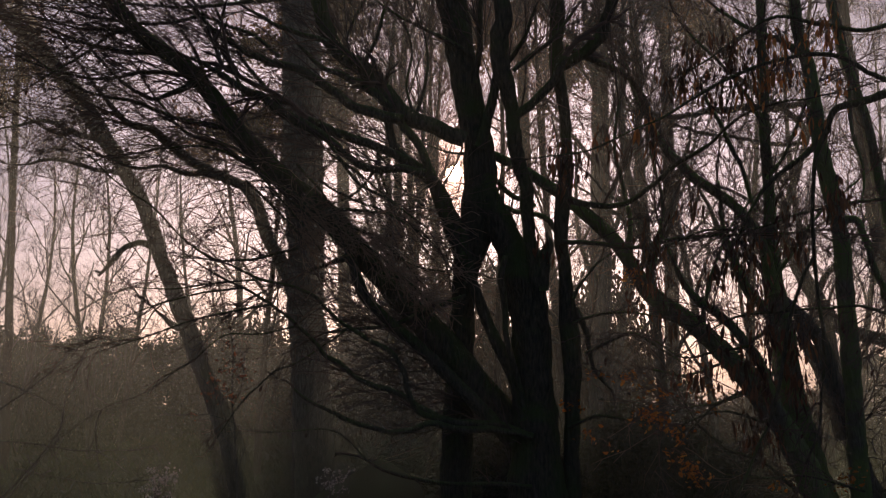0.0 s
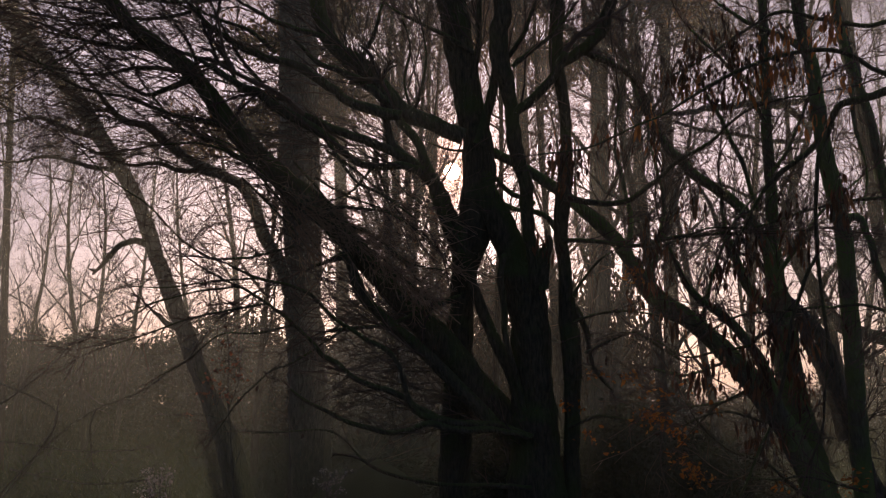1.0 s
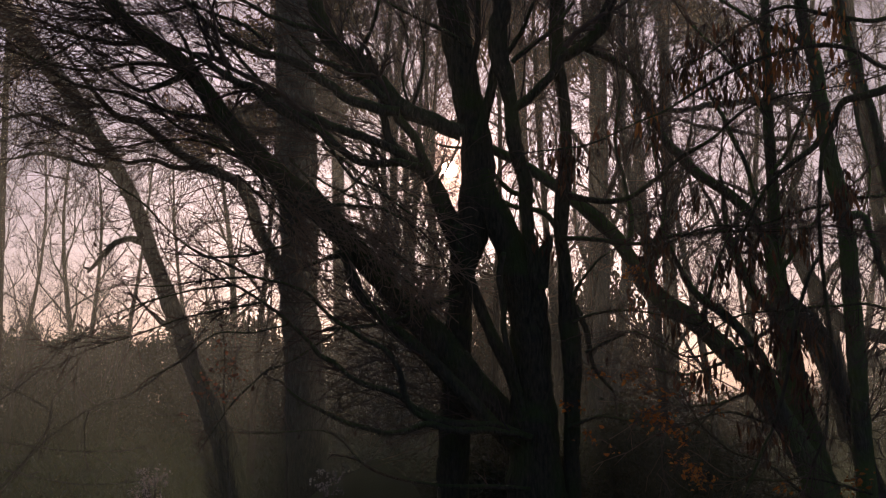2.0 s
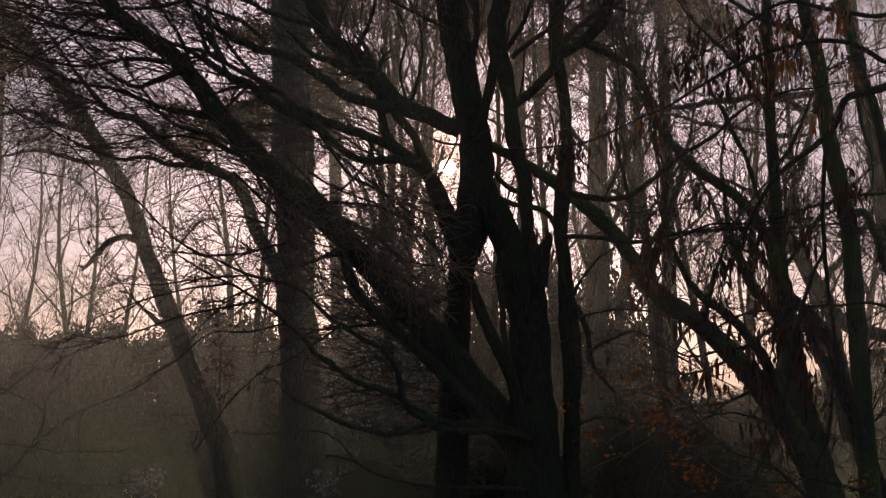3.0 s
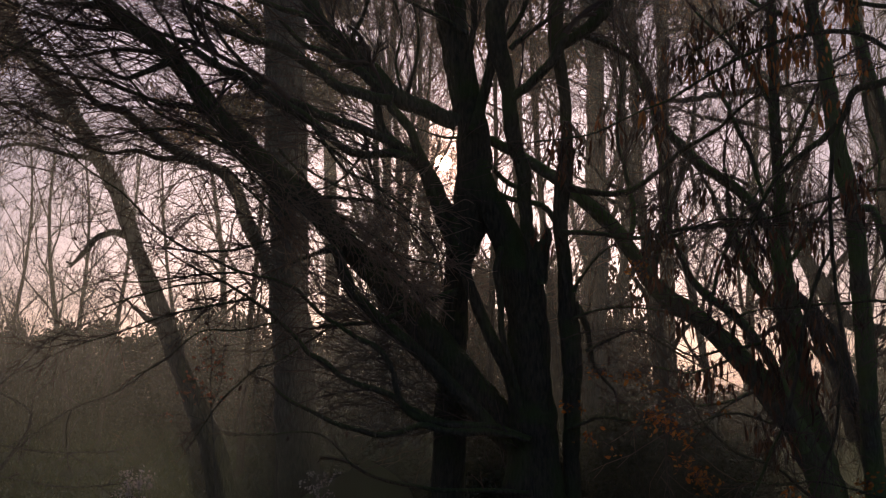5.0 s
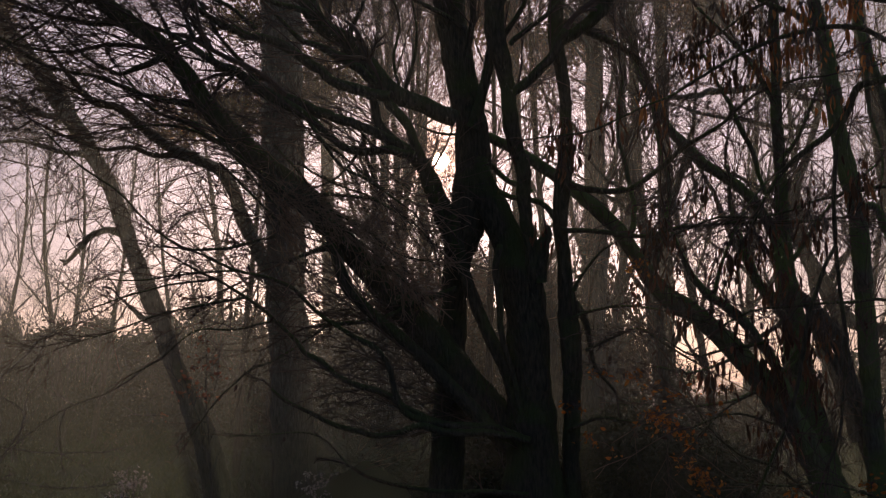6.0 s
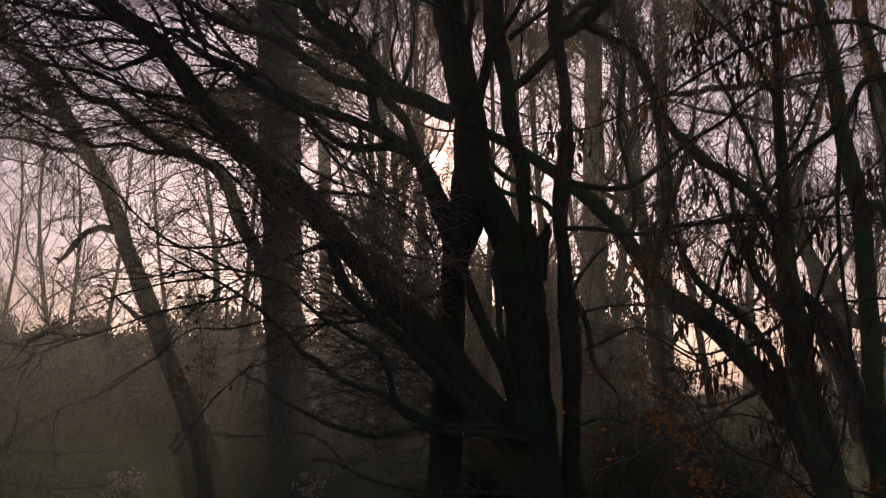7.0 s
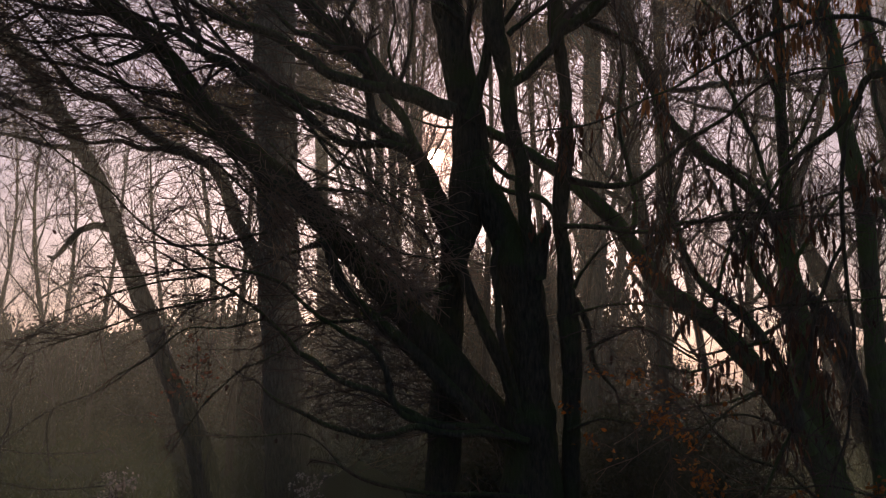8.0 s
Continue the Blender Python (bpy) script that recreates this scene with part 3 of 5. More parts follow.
def grass():
    """Tufted meadow grass where the ground comes into sight."""
    rng = np.random.default_rng(9)
    k = 26000
    y = rng.uniform(15, 34, k)
    x = rng.uniform(-0.42, 0.42, k) * y
    keep = np.array([noise.noise(Vector((a * 0.9, b * 0.9, 3))) > -0.25 for a, b in zip(x, y)])
    x, y = x[keep], y[keep]
    z = np.array([rise(b) for b in y]) - 0.06
    root = np.stack([x, y, z], 1)
    lean = rng.normal(0, 0.06, (len(x), 3))
    tall = rng.uniform(0.10, 0.30, len(x))
    lean[:, 2] = tall
    across = rng.normal(0, 1, (len(x), 3)) * np.array([1, 1, 0])
    across *= 0.012 / np.linalg.norm(across, axis=1, keepdims=True)
    v = np.stack([root - across, root + across, root + lean * 0.6 + across * 0.7, root + lean + lean * np.array([0.8, 0.8, 0.0])], 1).reshape(-1, 3)
    me = mesh_from("grass", v, np.arange(len(v)).reshape(-1, 4), False)
    me.materials.append(GRASS)
    tagged(new("grass", me), "long damp meadow grass in patches", "grass", kind="stuff")


grass()

# ---- the trees round the sun ----

def tree(name, label, bark_material, twig_material, seed, limbs, group="", slim=None):
    """A tree of limbs: each has a name, rows of x, y, z and radius, and the style of its shoots."""
    ob = thing(name, label, "tree", group=group)
    rng = np.random.default_rng(seed)
    net, sheaf, tips = Net(), Net(), []
    for what, style, ctrl in limbs:
        k = (slim or {}).get(what, 1.0)
        ctrl = [(x, y, z, r * k) for x, y, z, r in ctrl]
        part(what, limb_mesh(what, ctrl, 0.1 if ctrl[0][3] > 0.03 else 0.06, 0.3 if ctrl[0][3] > 0.07 else 0.8), bark_material, ob)
        if style:
            sprout(sheaf if style in ("sheaf", "weave") else net, rng, ctrl, style, 0.75 if style in ("sheaf", "weave") else 1.0, tips=tips)
    tagged(part("twigs", net.mesh("twigs"), twig_material, ob), kind="stuff")
    if sheaf.paths:
        tagged(part("fine_twigs", sheaf.mesh("fine_twigs"), TWIG_LIT, ob, "sheaf of fine straw-brown twigs"), kind="stuff")
    return ob, tips, rng


many_stem, many_stem_tips, many_stem_rng = tree("many_stemmed_tree", "bare mossy many-stemmed tree with dense arching twigs", BARK, TWIG, 31, [
    ("stem", None, [(0.07, 12.59, -0.12, 0.272), (0.07, 12.57, 0.17, 0.218), (0.07, 12.54, 0.61, 0.202), (0.09, 12.43, 1.40, 0.191), (0.12, 12.33, 2.19, 0.170), (0.16, 12.24, 2.87, 0.149), (0.24, 12.18, 3.33, 0.207), (0.33, 12.11, 3.84, 0.218), (0.31, 12.04, 4.35, 0.191), (0.18, 11.95, 5.03, 0.175), (0.05, 11.87, 5.70, 0.186), (0.01, 11.81, 6.10, 0.175)]),
    ("stem", None, [(0.90, 12.28, -0.12, 0.525), (0.90, 12.27, 0.14, 0.420), (0.90, 12.25, 0.52, 0.389), (0.90, 12.18, 1.18, 0.320), (0.88, 12.15, 1.63, 0.268), (0.87, 12.12, 2.07, 0.240), (0.84, 12.08, 2.52, 0.236), (0.78, 12.06, 2.91, 0.245), (0.68, 12.05, 3.19, 0.199), (0.54, 12.03, 3.48, 0.179), (0.44, 12.02, 3.76, 0.153), (0.37, 12.01, 4.05, 0.106), (0.33, 12.00, 4.33, 0.045)]),
    ("limb", None, [(0.34, 11.90, 4.31, 0.089), (0.44, 11.84, 4.76, 0.073), (0.50, 11.79, 5.15, 0.073), (0.53, 11.74, 5.54, 0.084)]),
    ("limb", None, [(0.92, 12.04, 2.07, 0.039), (0.92, 11.97, 2.45, 0.093), (0.91, 11.90, 2.84, 0.124), (0.89, 11.86, 3.06, 0.119), (0.84, 11.80, 3.33, 0.088), (0.79, 11.74, 3.66, 0.098), (0.75, 11.68, 3.98, 0.103), (0.68, 11.62, 4.30, 0.113), (0.65, 11.56, 4.63, 0.102), (0.56, 11.49, 5.00, 0.133), (0.53, 11.40, 5.54, 0.128), (0.53, 11.33, 5.92, 0.122)]),
    ("limb", "spread", [(0.66, 11.56, 4.55, 0.067), (0.80, 11.55, 4.67, 0.067), (0.97, 11.53, 4.83, 0.066), (1.11, 11.50, 5.01, 0.066), (1.19, 11.48, 5.17, 0.055)]),
    ("branch", "spread", [(0.65, 11.36, 4.98, 0.038), (0.87, 11.33, 5.17, 0.033), (1.09, 11.31, 5.35, 0.027), (1.25, 11.28, 5.57, 0.024)]),
    ("stem", None, [(1.25, 12.29, -0.12, 0.161), (1.26, 12.27, 0.18, 0.129), (1.26, 12.23, 0.63, 0.119), (1.27, 12.13, 1.41, 0.093), (1.27, 12.04, 2.07, 0.119), (1.23, 11.98, 2.51, 0.114), (1.19, 11.93, 2.95, 0.083), (1.16, 11.87, 3.40, 0.088), (1.19, 11.82, 3.78, 0.098), (1.22, 11.76, 4.22, 0.073), (1.18, 11.69, 4.72, 0.073), (1.12, 11.64, 5.11, 0.088), (1.12, 11.58, 5.60, 0.093), (1.11, 11.52, 5.99, 0.088)]),
    ("limb", "spread", [(1.14, 11.59, 5.09, 0.077), (1.34, 11.58, 5.22, 0.083), (1.50, 11.56, 5.37, 0.088), (1.64, 11.53, 5.56, 0.083), (1.71, 11.50, 5.81, 0.077)]),
    ("limb", "spread", [(1.34, 12.97, 5.73, 0.050), (1.72, 12.99, 5.59, 0.050), (2.03, 13.01, 5.42, 0.047), (2.25, 13.05, 5.15, 0.040), (2.31, 13.10, 4.78, 0.034), (2.37, 13.14, 4.47, 0.025)]),
    ("branch", "spread", [(1.20, 11.72, 3.76, 0.055), (1.46, 11.67, 3.66, 0.044), (1.78, 11.61, 3.66, 0.038), (2.04, 11.52, 3.83, 0.033), (2.30, 11.43, 4.04, 0.030), (2.61, 11.34, 4.23, 0.024), (2.92, 11.24, 4.49, 0.019), (3.28, 11.17, 4.61, 0.016), (3.52, 11.10, 4.62, 0.013)]),
    ("branch", "spread", [(1.15, 11.78, 3.30, 0.039), (1.52, 11.72, 3.27, 0.033), (1.94, 11.65, 3.22, 0.030), (2.26, 11.58, 3.30, 0.027), (2.68, 11.51, 3.33, 0.027), (3.20, 11.44, 3.32, 0.021), (3.61, 11.37, 3.35, 0.016)]),
    ("limb", None, [(0.78, 12.02, 1.49, 0.108), (0.67, 12.00, 1.90, 0.098), (0.49, 11.98, 2.29, 0.088), (0.36, 11.98, 2.57, 0.083), (0.26, 11.97, 2.85, 0.083), (0.17, 11.96, 3.18, 0.089), (0.12, 11.96, 3.47, 0.078)]),
    ("branch", None, [(0.77, 11.91, 1.57, 0.038), (0.65, 11.84, 2.06, 0.038), (0.56, 11.78, 2.50, 0.044), (0.53, 11.73, 2.88, 0.049), (0.57, 11.70, 3.15, 0.038)]),
    ("stub", None, [(0.96, 11.84, 2.83, 0.061), (0.98, 11.80, 3.11, 0.066), (1.01, 11.78, 3.28, 0.039), (1.01, 11.77, 3.35, 0.014)]),
    ("limb", "low", [(0.13, 11.90, 3.17, 0.114), (0.01, 11.87, 3.40, 0.083), (-0.09, 11.83, 3.67, 0.078), (-0.15, 11.80, 3.89, 0.083), (-0.27, 11.78, 4.03, 0.093), (-0.47, 11.77, 4.16, 0.088), (-0.58, 11.75, 4.31, 0.061), (-0.62, 11.73, 4.47, 0.061), (-0.65, 11.71, 4.61, 0.061)]),
    ("limb", "low", [(-0.12, 11.75, 3.92, 0.072), (-0.24, 11.72, 4.15, 0.067), (-0.37, 11.69, 4.35, 0.067), (-0.47, 11.68, 4.46, 0.067), (-0.53, 11.66, 4.59, 0.067)]),
    ("limb", "rising", [(0.16, 11.74, 4.36, 0.124), (-0.13, 11.72, 4.48, 0.119), (-0.47, 11.70, 4.64, 0.135), (-0.69, 11.67, 4.89, 0.135), (-0.91, 11.64, 5.11, 0.119), (-1.14, 11.62, 5.27, 0.114), (-1.28, 11.59, 5.49, 0.119), (-1.36, 11.55, 5.83, 0.114)]),
    ("limb", "left", [(-0.49, 11.62, 4.54, 0.082), (-0.80, 11.61, 4.61, 0.077), (-1.07, 11.59, 4.75, 0.067), (-1.29, 11.57, 4.89, 0.067), (-1.57, 11.55, 5.05, 0.066), (-1.85, 11.53, 5.16, 0.061), (-2.12, 11.52, 5.27, 0.044), (-2.40, 11.50, 5.45, 0.033), (-2.62, 11.46, 5.68, 0.025)]),
    ("limb", "left", [(-0.58, 11.65, 4.68, 0.067), (-0.85, 11.62, 4.87, 0.067), (-1.02, 11.61, 4.97, 0.055), (-1.16, 11.60, 5.04, 0.044), (-1.35, 11.59, 5.12, 0.033), (-1.58, 11.56, 5.37, 0.022)]),
    ("limb", "left", [(-0.24, 11.69, 3.99, 0.066), (-0.52, 11.65, 4.03, 0.061), (-0.79, 11.62, 4.05, 0.055), (-1.01, 11.58, 4.16, 0.049), (-1.17, 11.54, 4.29, 0.055), (-1.39, 11.49, 4.44, 0.066), (-1.60, 11.45, 4.54, 0.076), (-1.79, 11.41, 4.67, 0.065), (-1.92, 11.37, 4.75, 0.054), (-2.08, 11.33, 4.79, 0.049), (-2.34, 11.28, 4.97, 0.038), (-2.61, 11.24, 5.10, 0.024)]),
    ("limb", "left", [(-0.41, 11.72, 4.15, 0.067), (-0.74, 11.70, 4.29, 0.067), (-1.02, 11.69, 4.35, 0.067), (-1.24, 11.68, 4.46, 0.067), (-1.46, 11.66, 4.57, 0.061)]),
    ("limb", "left_fan", [(1.00, 12.40, 0.90, 0.132), (0.68, 12.32, 1.38, 0.237), (0.37, 12.25, 1.74, 0.247), (0.09, 12.19, 2.08, 0.246), (-0.19, 12.12, 2.41, 0.220), (-0.53, 12.06, 2.74, 0.172), (-0.81, 12.00, 3.07, 0.167), (-1.09, 11.94, 3.41, 0.182), (-1.36, 11.88, 3.68, 0.177), (-1.64, 11.83, 3.90, 0.156), (-1.92, 11.78, 4.16, 0.140), (-2.20, 11.72, 4.47, 0.135), (-2.42, 11.66, 4.76, 0.129), (-2.66, 11.61, 5.04, 0.124), (-3.01, 11.55, 5.31, 0.119), (-3.23, 11.51, 5.48, 0.113), (-3.45, 11.46, 5.74, 0.108)]),
    ("branch", "left", [(-1.92, 11.77, 4.16, 0.061), (-2.14, 11.77, 4.16, 0.045), (-2.36, 11.75, 4.31, 0.033), (-2.58, 11.74, 4.38, 0.028), (-2.81, 11.72, 4.50, 0.022), (-3.03, 11.69, 4.78, 0.017)]),
    ("branch", "left", [(-2.48, 11.56, 4.94, 0.055), (-2.67, 11.57, 4.89, 0.050), (-2.87, 11.58, 4.82, 0.039), (-3.06, 11.58, 4.78, 0.028), (-3.34, 11.57, 4.91, 0.019), (-3.67, 11.52, 5.24, 0.014)]),
    ("limb", "left", [(0.64, 11.95, 1.25, 0.102), (0.31, 11.90, 1.60, 0.107), (-0.13, 11.84, 2.06, 0.092), (-0.43, 11.81, 2.33, 0.082), (-0.65, 11.78, 2.52, 0.076), (-0.84, 11.76, 2.71, 0.076), (-0.94, 11.73, 2.93, 0.076), (-1.03, 11.70, 3.12, 0.066), (-1.23, 11.71, 3.07, 0.027), (-1.45, 11.72, 2.98, 0.019)]),
    ("branch", "low", [(0.85, 11.84, 1.33, 0.033), (0.52, 11.80, 1.43, 0.049), (0.09, 11.78, 1.46, 0.054), (-0.13, 11.75, 1.52, 0.054), (-0.29, 11.73, 1.55, 0.049), (-0.40, 11.69, 1.68, 0.043), (-0.45, 11.65, 1.84, 0.043), (-0.48, 11.61, 2.00, 0.038), (-0.58, 11.57, 2.16, 0.035), (-0.77, 11.53, 2.26, 0.032), (-0.98, 11.49, 2.39, 0.029), (-1.17, 11.46, 2.54, 0.024), (-1.35, 11.41, 2.71, 0.024), (-1.56, 11.38, 2.80, 0.021), (-1.82, 11.35, 2.86, 0.021), (-2.14, 11.31, 3.00, 0.016)]),
    ("branch", "low", [(0.41, 11.83, 1.38, 0.043), (-0.02, 11.78, 1.48, 0.049), (-0.24, 11.74, 1.58, 0.043), (-0.45, 11.68, 1.73, 0.043), (-0.77, 11.64, 1.83, 0.038), (-0.93, 11.59, 1.92, 0.035), (-1.09, 11.54, 2.05, 0.037), (-1.22, 11.50, 2.10, 0.032), (-1.35, 11.45, 2.26, 0.027), (-1.50, 11.39, 2.41, 0.024), (-1.76, 11.33, 2.62, 0.021), (-2.02, 11.28, 2.77, 0.018), (-2.33, 11.22, 2.93, 0.013)]),
    ("branch", "bare", [(0.84, 11.74, 1.31, 0.032), (0.52, 11.73, 1.38, 0.048), (0.09, 11.73, 1.40, 0.054), (-0.13, 11.72, 1.46, 0.046), (-0.45, 11.73, 1.37, 0.040), (-0.72, 11.73, 1.40, 0.035), (-0.99, 11.72, 1.48, 0.032), (-1.21, 11.70, 1.57, 0.027), (-1.37, 11.69, 1.65, 0.024), (-1.49, 11.68, 1.73, 0.024), (-1.56, 11.67, 1.80, 0.016)]),
    ("branch", "bare", [(0.83, 11.70, 0.84, 0.037), (0.41, 11.70, 0.85, 0.035), (-0.07, 11.70, 0.87, 0.029), (-0.40, 11.69, 0.91, 0.024), (-0.66, 11.68, 0.99, 0.021), (-0.86, 11.66, 1.11, 0.021)]),
    ("twig", "bare", [(-0.86, 11.66, 1.11, 0.011), (-0.98, 11.64, 1.26, 0.008), (-1.20, 11.63, 1.39, 0.008), (-1.62, 11.63, 1.37, 0.008), (-1.94, 11.63, 1.36, 0.005)]),
    ("branch", "low", [(0.17, 11.85, 2.75, 0.050), (-0.19, 11.87, 2.61, 0.039), (-0.46, 11.88, 2.50, 0.033), (-0.80, 11.89, 2.42, 0.028), (-1.18, 11.90, 2.39, 0.022)]),
    ("branch", "left", [(-1.53, 11.49, 3.20, 0.022), (-1.74, 11.50, 3.15, 0.019), (-1.96, 11.50, 3.09, 0.019), (-2.34, 11.50, 3.08, 0.016), (-2.55, 11.49, 3.20, 0.016), (-2.77, 11.46, 3.39, 0.013), (-3.01, 11.43, 3.63, 0.013), (-3.36, 11.40, 3.87, 0.011), (-3.63, 11.37, 4.14, 0.011)]),
    ("branch", "bare", [(-1.00, 11.69, 2.42, 0.016), (-1.54, 11.74, 2.06, 0.014), (-1.76, 11.75, 1.98, 0.014), (-1.92, 11.77, 1.84, 0.011), (-2.09, 11.79, 1.68, 0.011), (-2.36, 11.84, 1.30, 0.008)]),
    ("branch", "bare", [(1.30, 11.97, 2.65, 0.050), (1.40, 12.00, 2.40, 0.042), (1.45, 12.03, 2.12, 0.031), (1.53, 12.06, 1.96, 0.025), (1.68, 12.08, 1.79, 0.017)]),
    ("branch", "spread", [(1.28, 11.85, 2.72, 0.033), (1.31, 11.84, 2.80, 0.025), (1.41, 11.83, 2.94, 0.019), (1.52, 11.81, 3.08, 0.017), (1.65, 11.80, 3.17, 0.011)]),
    ("branch", "spread", [(1.39, 11.93, 2.16, 0.025), (1.68, 11.81, 2.31, 0.022), (1.88, 11.70, 2.35, 0.019), (2.08, 11.62, 2.21, 0.016), (2.35, 11.54, 2.04, 0.013)]),
    ("branch", "spread", [(1.26, 11.89, 2.46, 0.022), (1.51, 11.78, 2.55, 0.019), (1.77, 11.67, 2.57, 0.016), (2.02, 11.58, 2.53, 0.013), (2.49, 11.49, 2.39, 0.011)]),
    ("branch", "bare", [(1.22, 12.03, 1.41, 0.028), (1.50, 11.85, 1.52, 0.022), (1.75, 11.68, 1.49, 0.016), (2.10, 11.52, 1.46, 0.013)]),
    ("branch", "sheaf", [(-1.23, 11.64, 3.56, 0.044), (-1.01, 11.66, 3.45, 0.033), (-0.73, 11.68, 3.31, 0.025), (-0.46, 11.71, 3.09, 0.019), (-0.24, 11.74, 2.82, 0.014)]),
    ("branch", "sheaf", [(-1.61, 11.61, 3.80, 0.038), (-1.34, 11.64, 3.61, 0.033), (-1.01, 11.64, 3.61, 0.025), (-0.62, 11.64, 3.56, 0.019), (-0.30, 11.67, 3.39, 0.014)]),
    ("branch", "sheaf", [(-0.90, 11.70, 3.12, 0.038), (-0.62, 11.72, 2.98, 0.030), (-0.35, 11.74, 2.82, 0.025), (-0.13, 11.76, 2.66, 0.016)]),
    ("branch", "spread", [(-1.22, 11.45, 4.27, 0.027), (-0.95, 11.50, 3.89, 0.022), (-0.67, 11.52, 3.73, 0.019), (-0.35, 11.55, 3.51, 0.014)]),
    ("branch", "sheaf", [(-1.72, 11.60, 3.85, 0.022), (-1.44, 11.60, 3.63, 0.022), (-1.11, 11.60, 3.41, 0.019), (-0.78, 11.60, 3.19, 0.016), (-0.46, 11.60, 2.92, 0.013), (-0.21, 11.60, 2.67, 0.011)]),
    ("branch", "weave", [(-1.34, 11.65, 3.92, 0.019), (-1.01, 11.68, 3.73, 0.016), (-0.63, 11.70, 3.59, 0.016), (-0.30, 11.72, 3.40, 0.014), (-0.05, 11.75, 3.15, 0.011)]),
    ("branch", "weave", [(-1.24, 11.70, 4.21, 0.019), (-0.91, 11.72, 3.99, 0.016), (-0.57, 11.73, 3.71, 0.014), (-0.19, 11.75, 3.53, 0.014)]),
    ("branch", "weave", [(-0.98, 11.80, 4.46, 0.016), (-0.69, 11.83, 4.18, 0.016), (-0.47, 11.87, 3.85, 0.014), (-0.25, 11.90, 3.68, 0.011)]),
    ("branch", "weave", [(-1.01, 11.70, 3.37, 0.019), (-0.68, 11.73, 3.21, 0.016), (-0.35, 11.77, 3.05, 0.016), (-0.05, 11.80, 2.99, 0.011)]),
    ("branch", "left", [(-2.69, 11.60, 5.14, 0.027), (-3.06, 11.53, 5.23, 0.021), (-3.54, 11.47, 5.28, 0.016), (-4.02, 11.40, 5.37, 0.011)]),
    ("branch", "left", [(-2.96, 11.55, 5.34, 0.027), (-3.34, 11.50, 5.45, 0.021), (-3.82, 11.45, 5.49, 0.016), (-4.30, 11.40, 5.60, 0.011)]),
    ("branch", "rising", [(-2.53, 11.65, 4.99, 0.030), (-2.64, 11.63, 5.28, 0.024), (-2.82, 11.62, 5.56, 0.019), (-3.04, 11.60, 5.84, 0.013)]),
    ("branch", "rising", [(-2.12, 11.60, 4.81, 0.027), (-2.24, 11.57, 5.08, 0.024), (-2.40, 11.53, 5.36, 0.019), (-2.57, 11.50, 5.69, 0.013)]),
    ("branch", "left", [(-1.75, 11.60, 5.21, 0.032), (-2.02, 11.57, 5.43, 0.027), (-2.35, 11.53, 5.56, 0.021), (-2.74, 11.50, 5.69, 0.016)]),
    ("branch", "rising", [(-1.03, 11.75, 4.97, 0.025), (-1.09, 11.77, 5.32, 0.022), (-1.04, 11.78, 5.62, 0.016), (-0.88, 11.80, 5.92, 0.011)]),
    ("branch", "rising", [(-0.36, 11.80, 4.58, 0.022), (-0.45, 11.83, 4.99, 0.019), (-0.39, 11.87, 5.35, 0.017), (-0.48, 11.90, 5.72, 0.011)]),
    ("branch", "weave", [(-2.11, 11.60, 4.19, 0.019), (-1.83, 11.60, 3.85, 0.016), (-1.55, 11.60, 3.52, 0.016), (-1.30, 11.60, 3.19, 0.011)]),
    ("branch", "weave", [(-1.88, 11.55, 3.95, 0.019), (-1.60, 11.57, 3.68, 0.016), (-1.33, 11.58, 3.46, 0.016), (-1.05, 11.60, 3.19, 0.011)]),
    ("branch", "weave", [(-1.56, 11.60, 4.08, 0.019), (-1.31, 11.62, 3.80, 0.016), (-1.12, 11.63, 3.53, 0.014), (-0.90, 11.65, 3.25, 0.011)]),
    ("branch", "sheaf", [(-2.08, 11.60, 3.91, 0.019), (-1.82, 11.60, 3.66, 0.016), (-1.57, 11.60, 3.41, 0.013), (-1.38, 11.60, 3.16, 0.011)]),
    ("branch", "few", [(-1.82, 11.75, 3.77, 0.025), (-1.90, 11.70, 3.98, 0.022), (-2.12, 11.65, 4.20, 0.019), (-2.39, 11.60, 4.33, 0.013)]),
    ("branch", "spread", [(-0.72, 11.75, 4.19, 0.022), (-0.85, 11.73, 3.94, 0.019), (-1.02, 11.72, 3.76, 0.016), (-1.23, 11.70, 3.68, 0.011)]),
    ("limb", None, [(-0.12, 11.99, 3.96, 0.074), (-0.01, 12.02, 3.76, 0.084), (0.08, 12.06, 3.48, 0.095), (0.14, 12.10, 3.14, 0.095)]),
    ("branch", "rising", [(0.26, 11.72, 5.25, 0.039), (-0.08, 11.69, 5.47, 0.031), (-0.47, 11.67, 5.64, 0.022), (-0.81, 11.64, 5.86, 0.017)]),
    ("branch", "spread", [(0.56, 11.64, 5.11, 0.039), (0.79, 11.60, 5.44, 0.031), (0.92, 11.55, 5.77, 0.022)]),
    ("branch", "rising", [(-0.91, 11.54, 5.08, 0.044), (-0.77, 11.51, 5.35, 0.030), (-0.66, 11.46, 5.68, 0.022)]),
    ("branch", "left", [(-1.24, 11.51, 5.35, 0.044), (-1.68, 11.49, 5.49, 0.033), (-2.07, 11.46, 5.68, 0.022)]),
    ("branch", "left", [(-3.03, 11.61, 5.32, 0.039), (-3.31, 11.62, 5.26, 0.031), (-3.75, 11.61, 5.36, 0.022), (-4.20, 11.58, 5.54, 0.017)]),
    ("branch", "left", [(-2.67, 11.65, 5.04, 0.039), (-3.14, 11.65, 5.07, 0.031), (-3.64, 11.66, 5.00, 0.022), (-4.14, 11.64, 5.10, 0.017), (-4.53, 11.62, 5.26, 0.014)]),
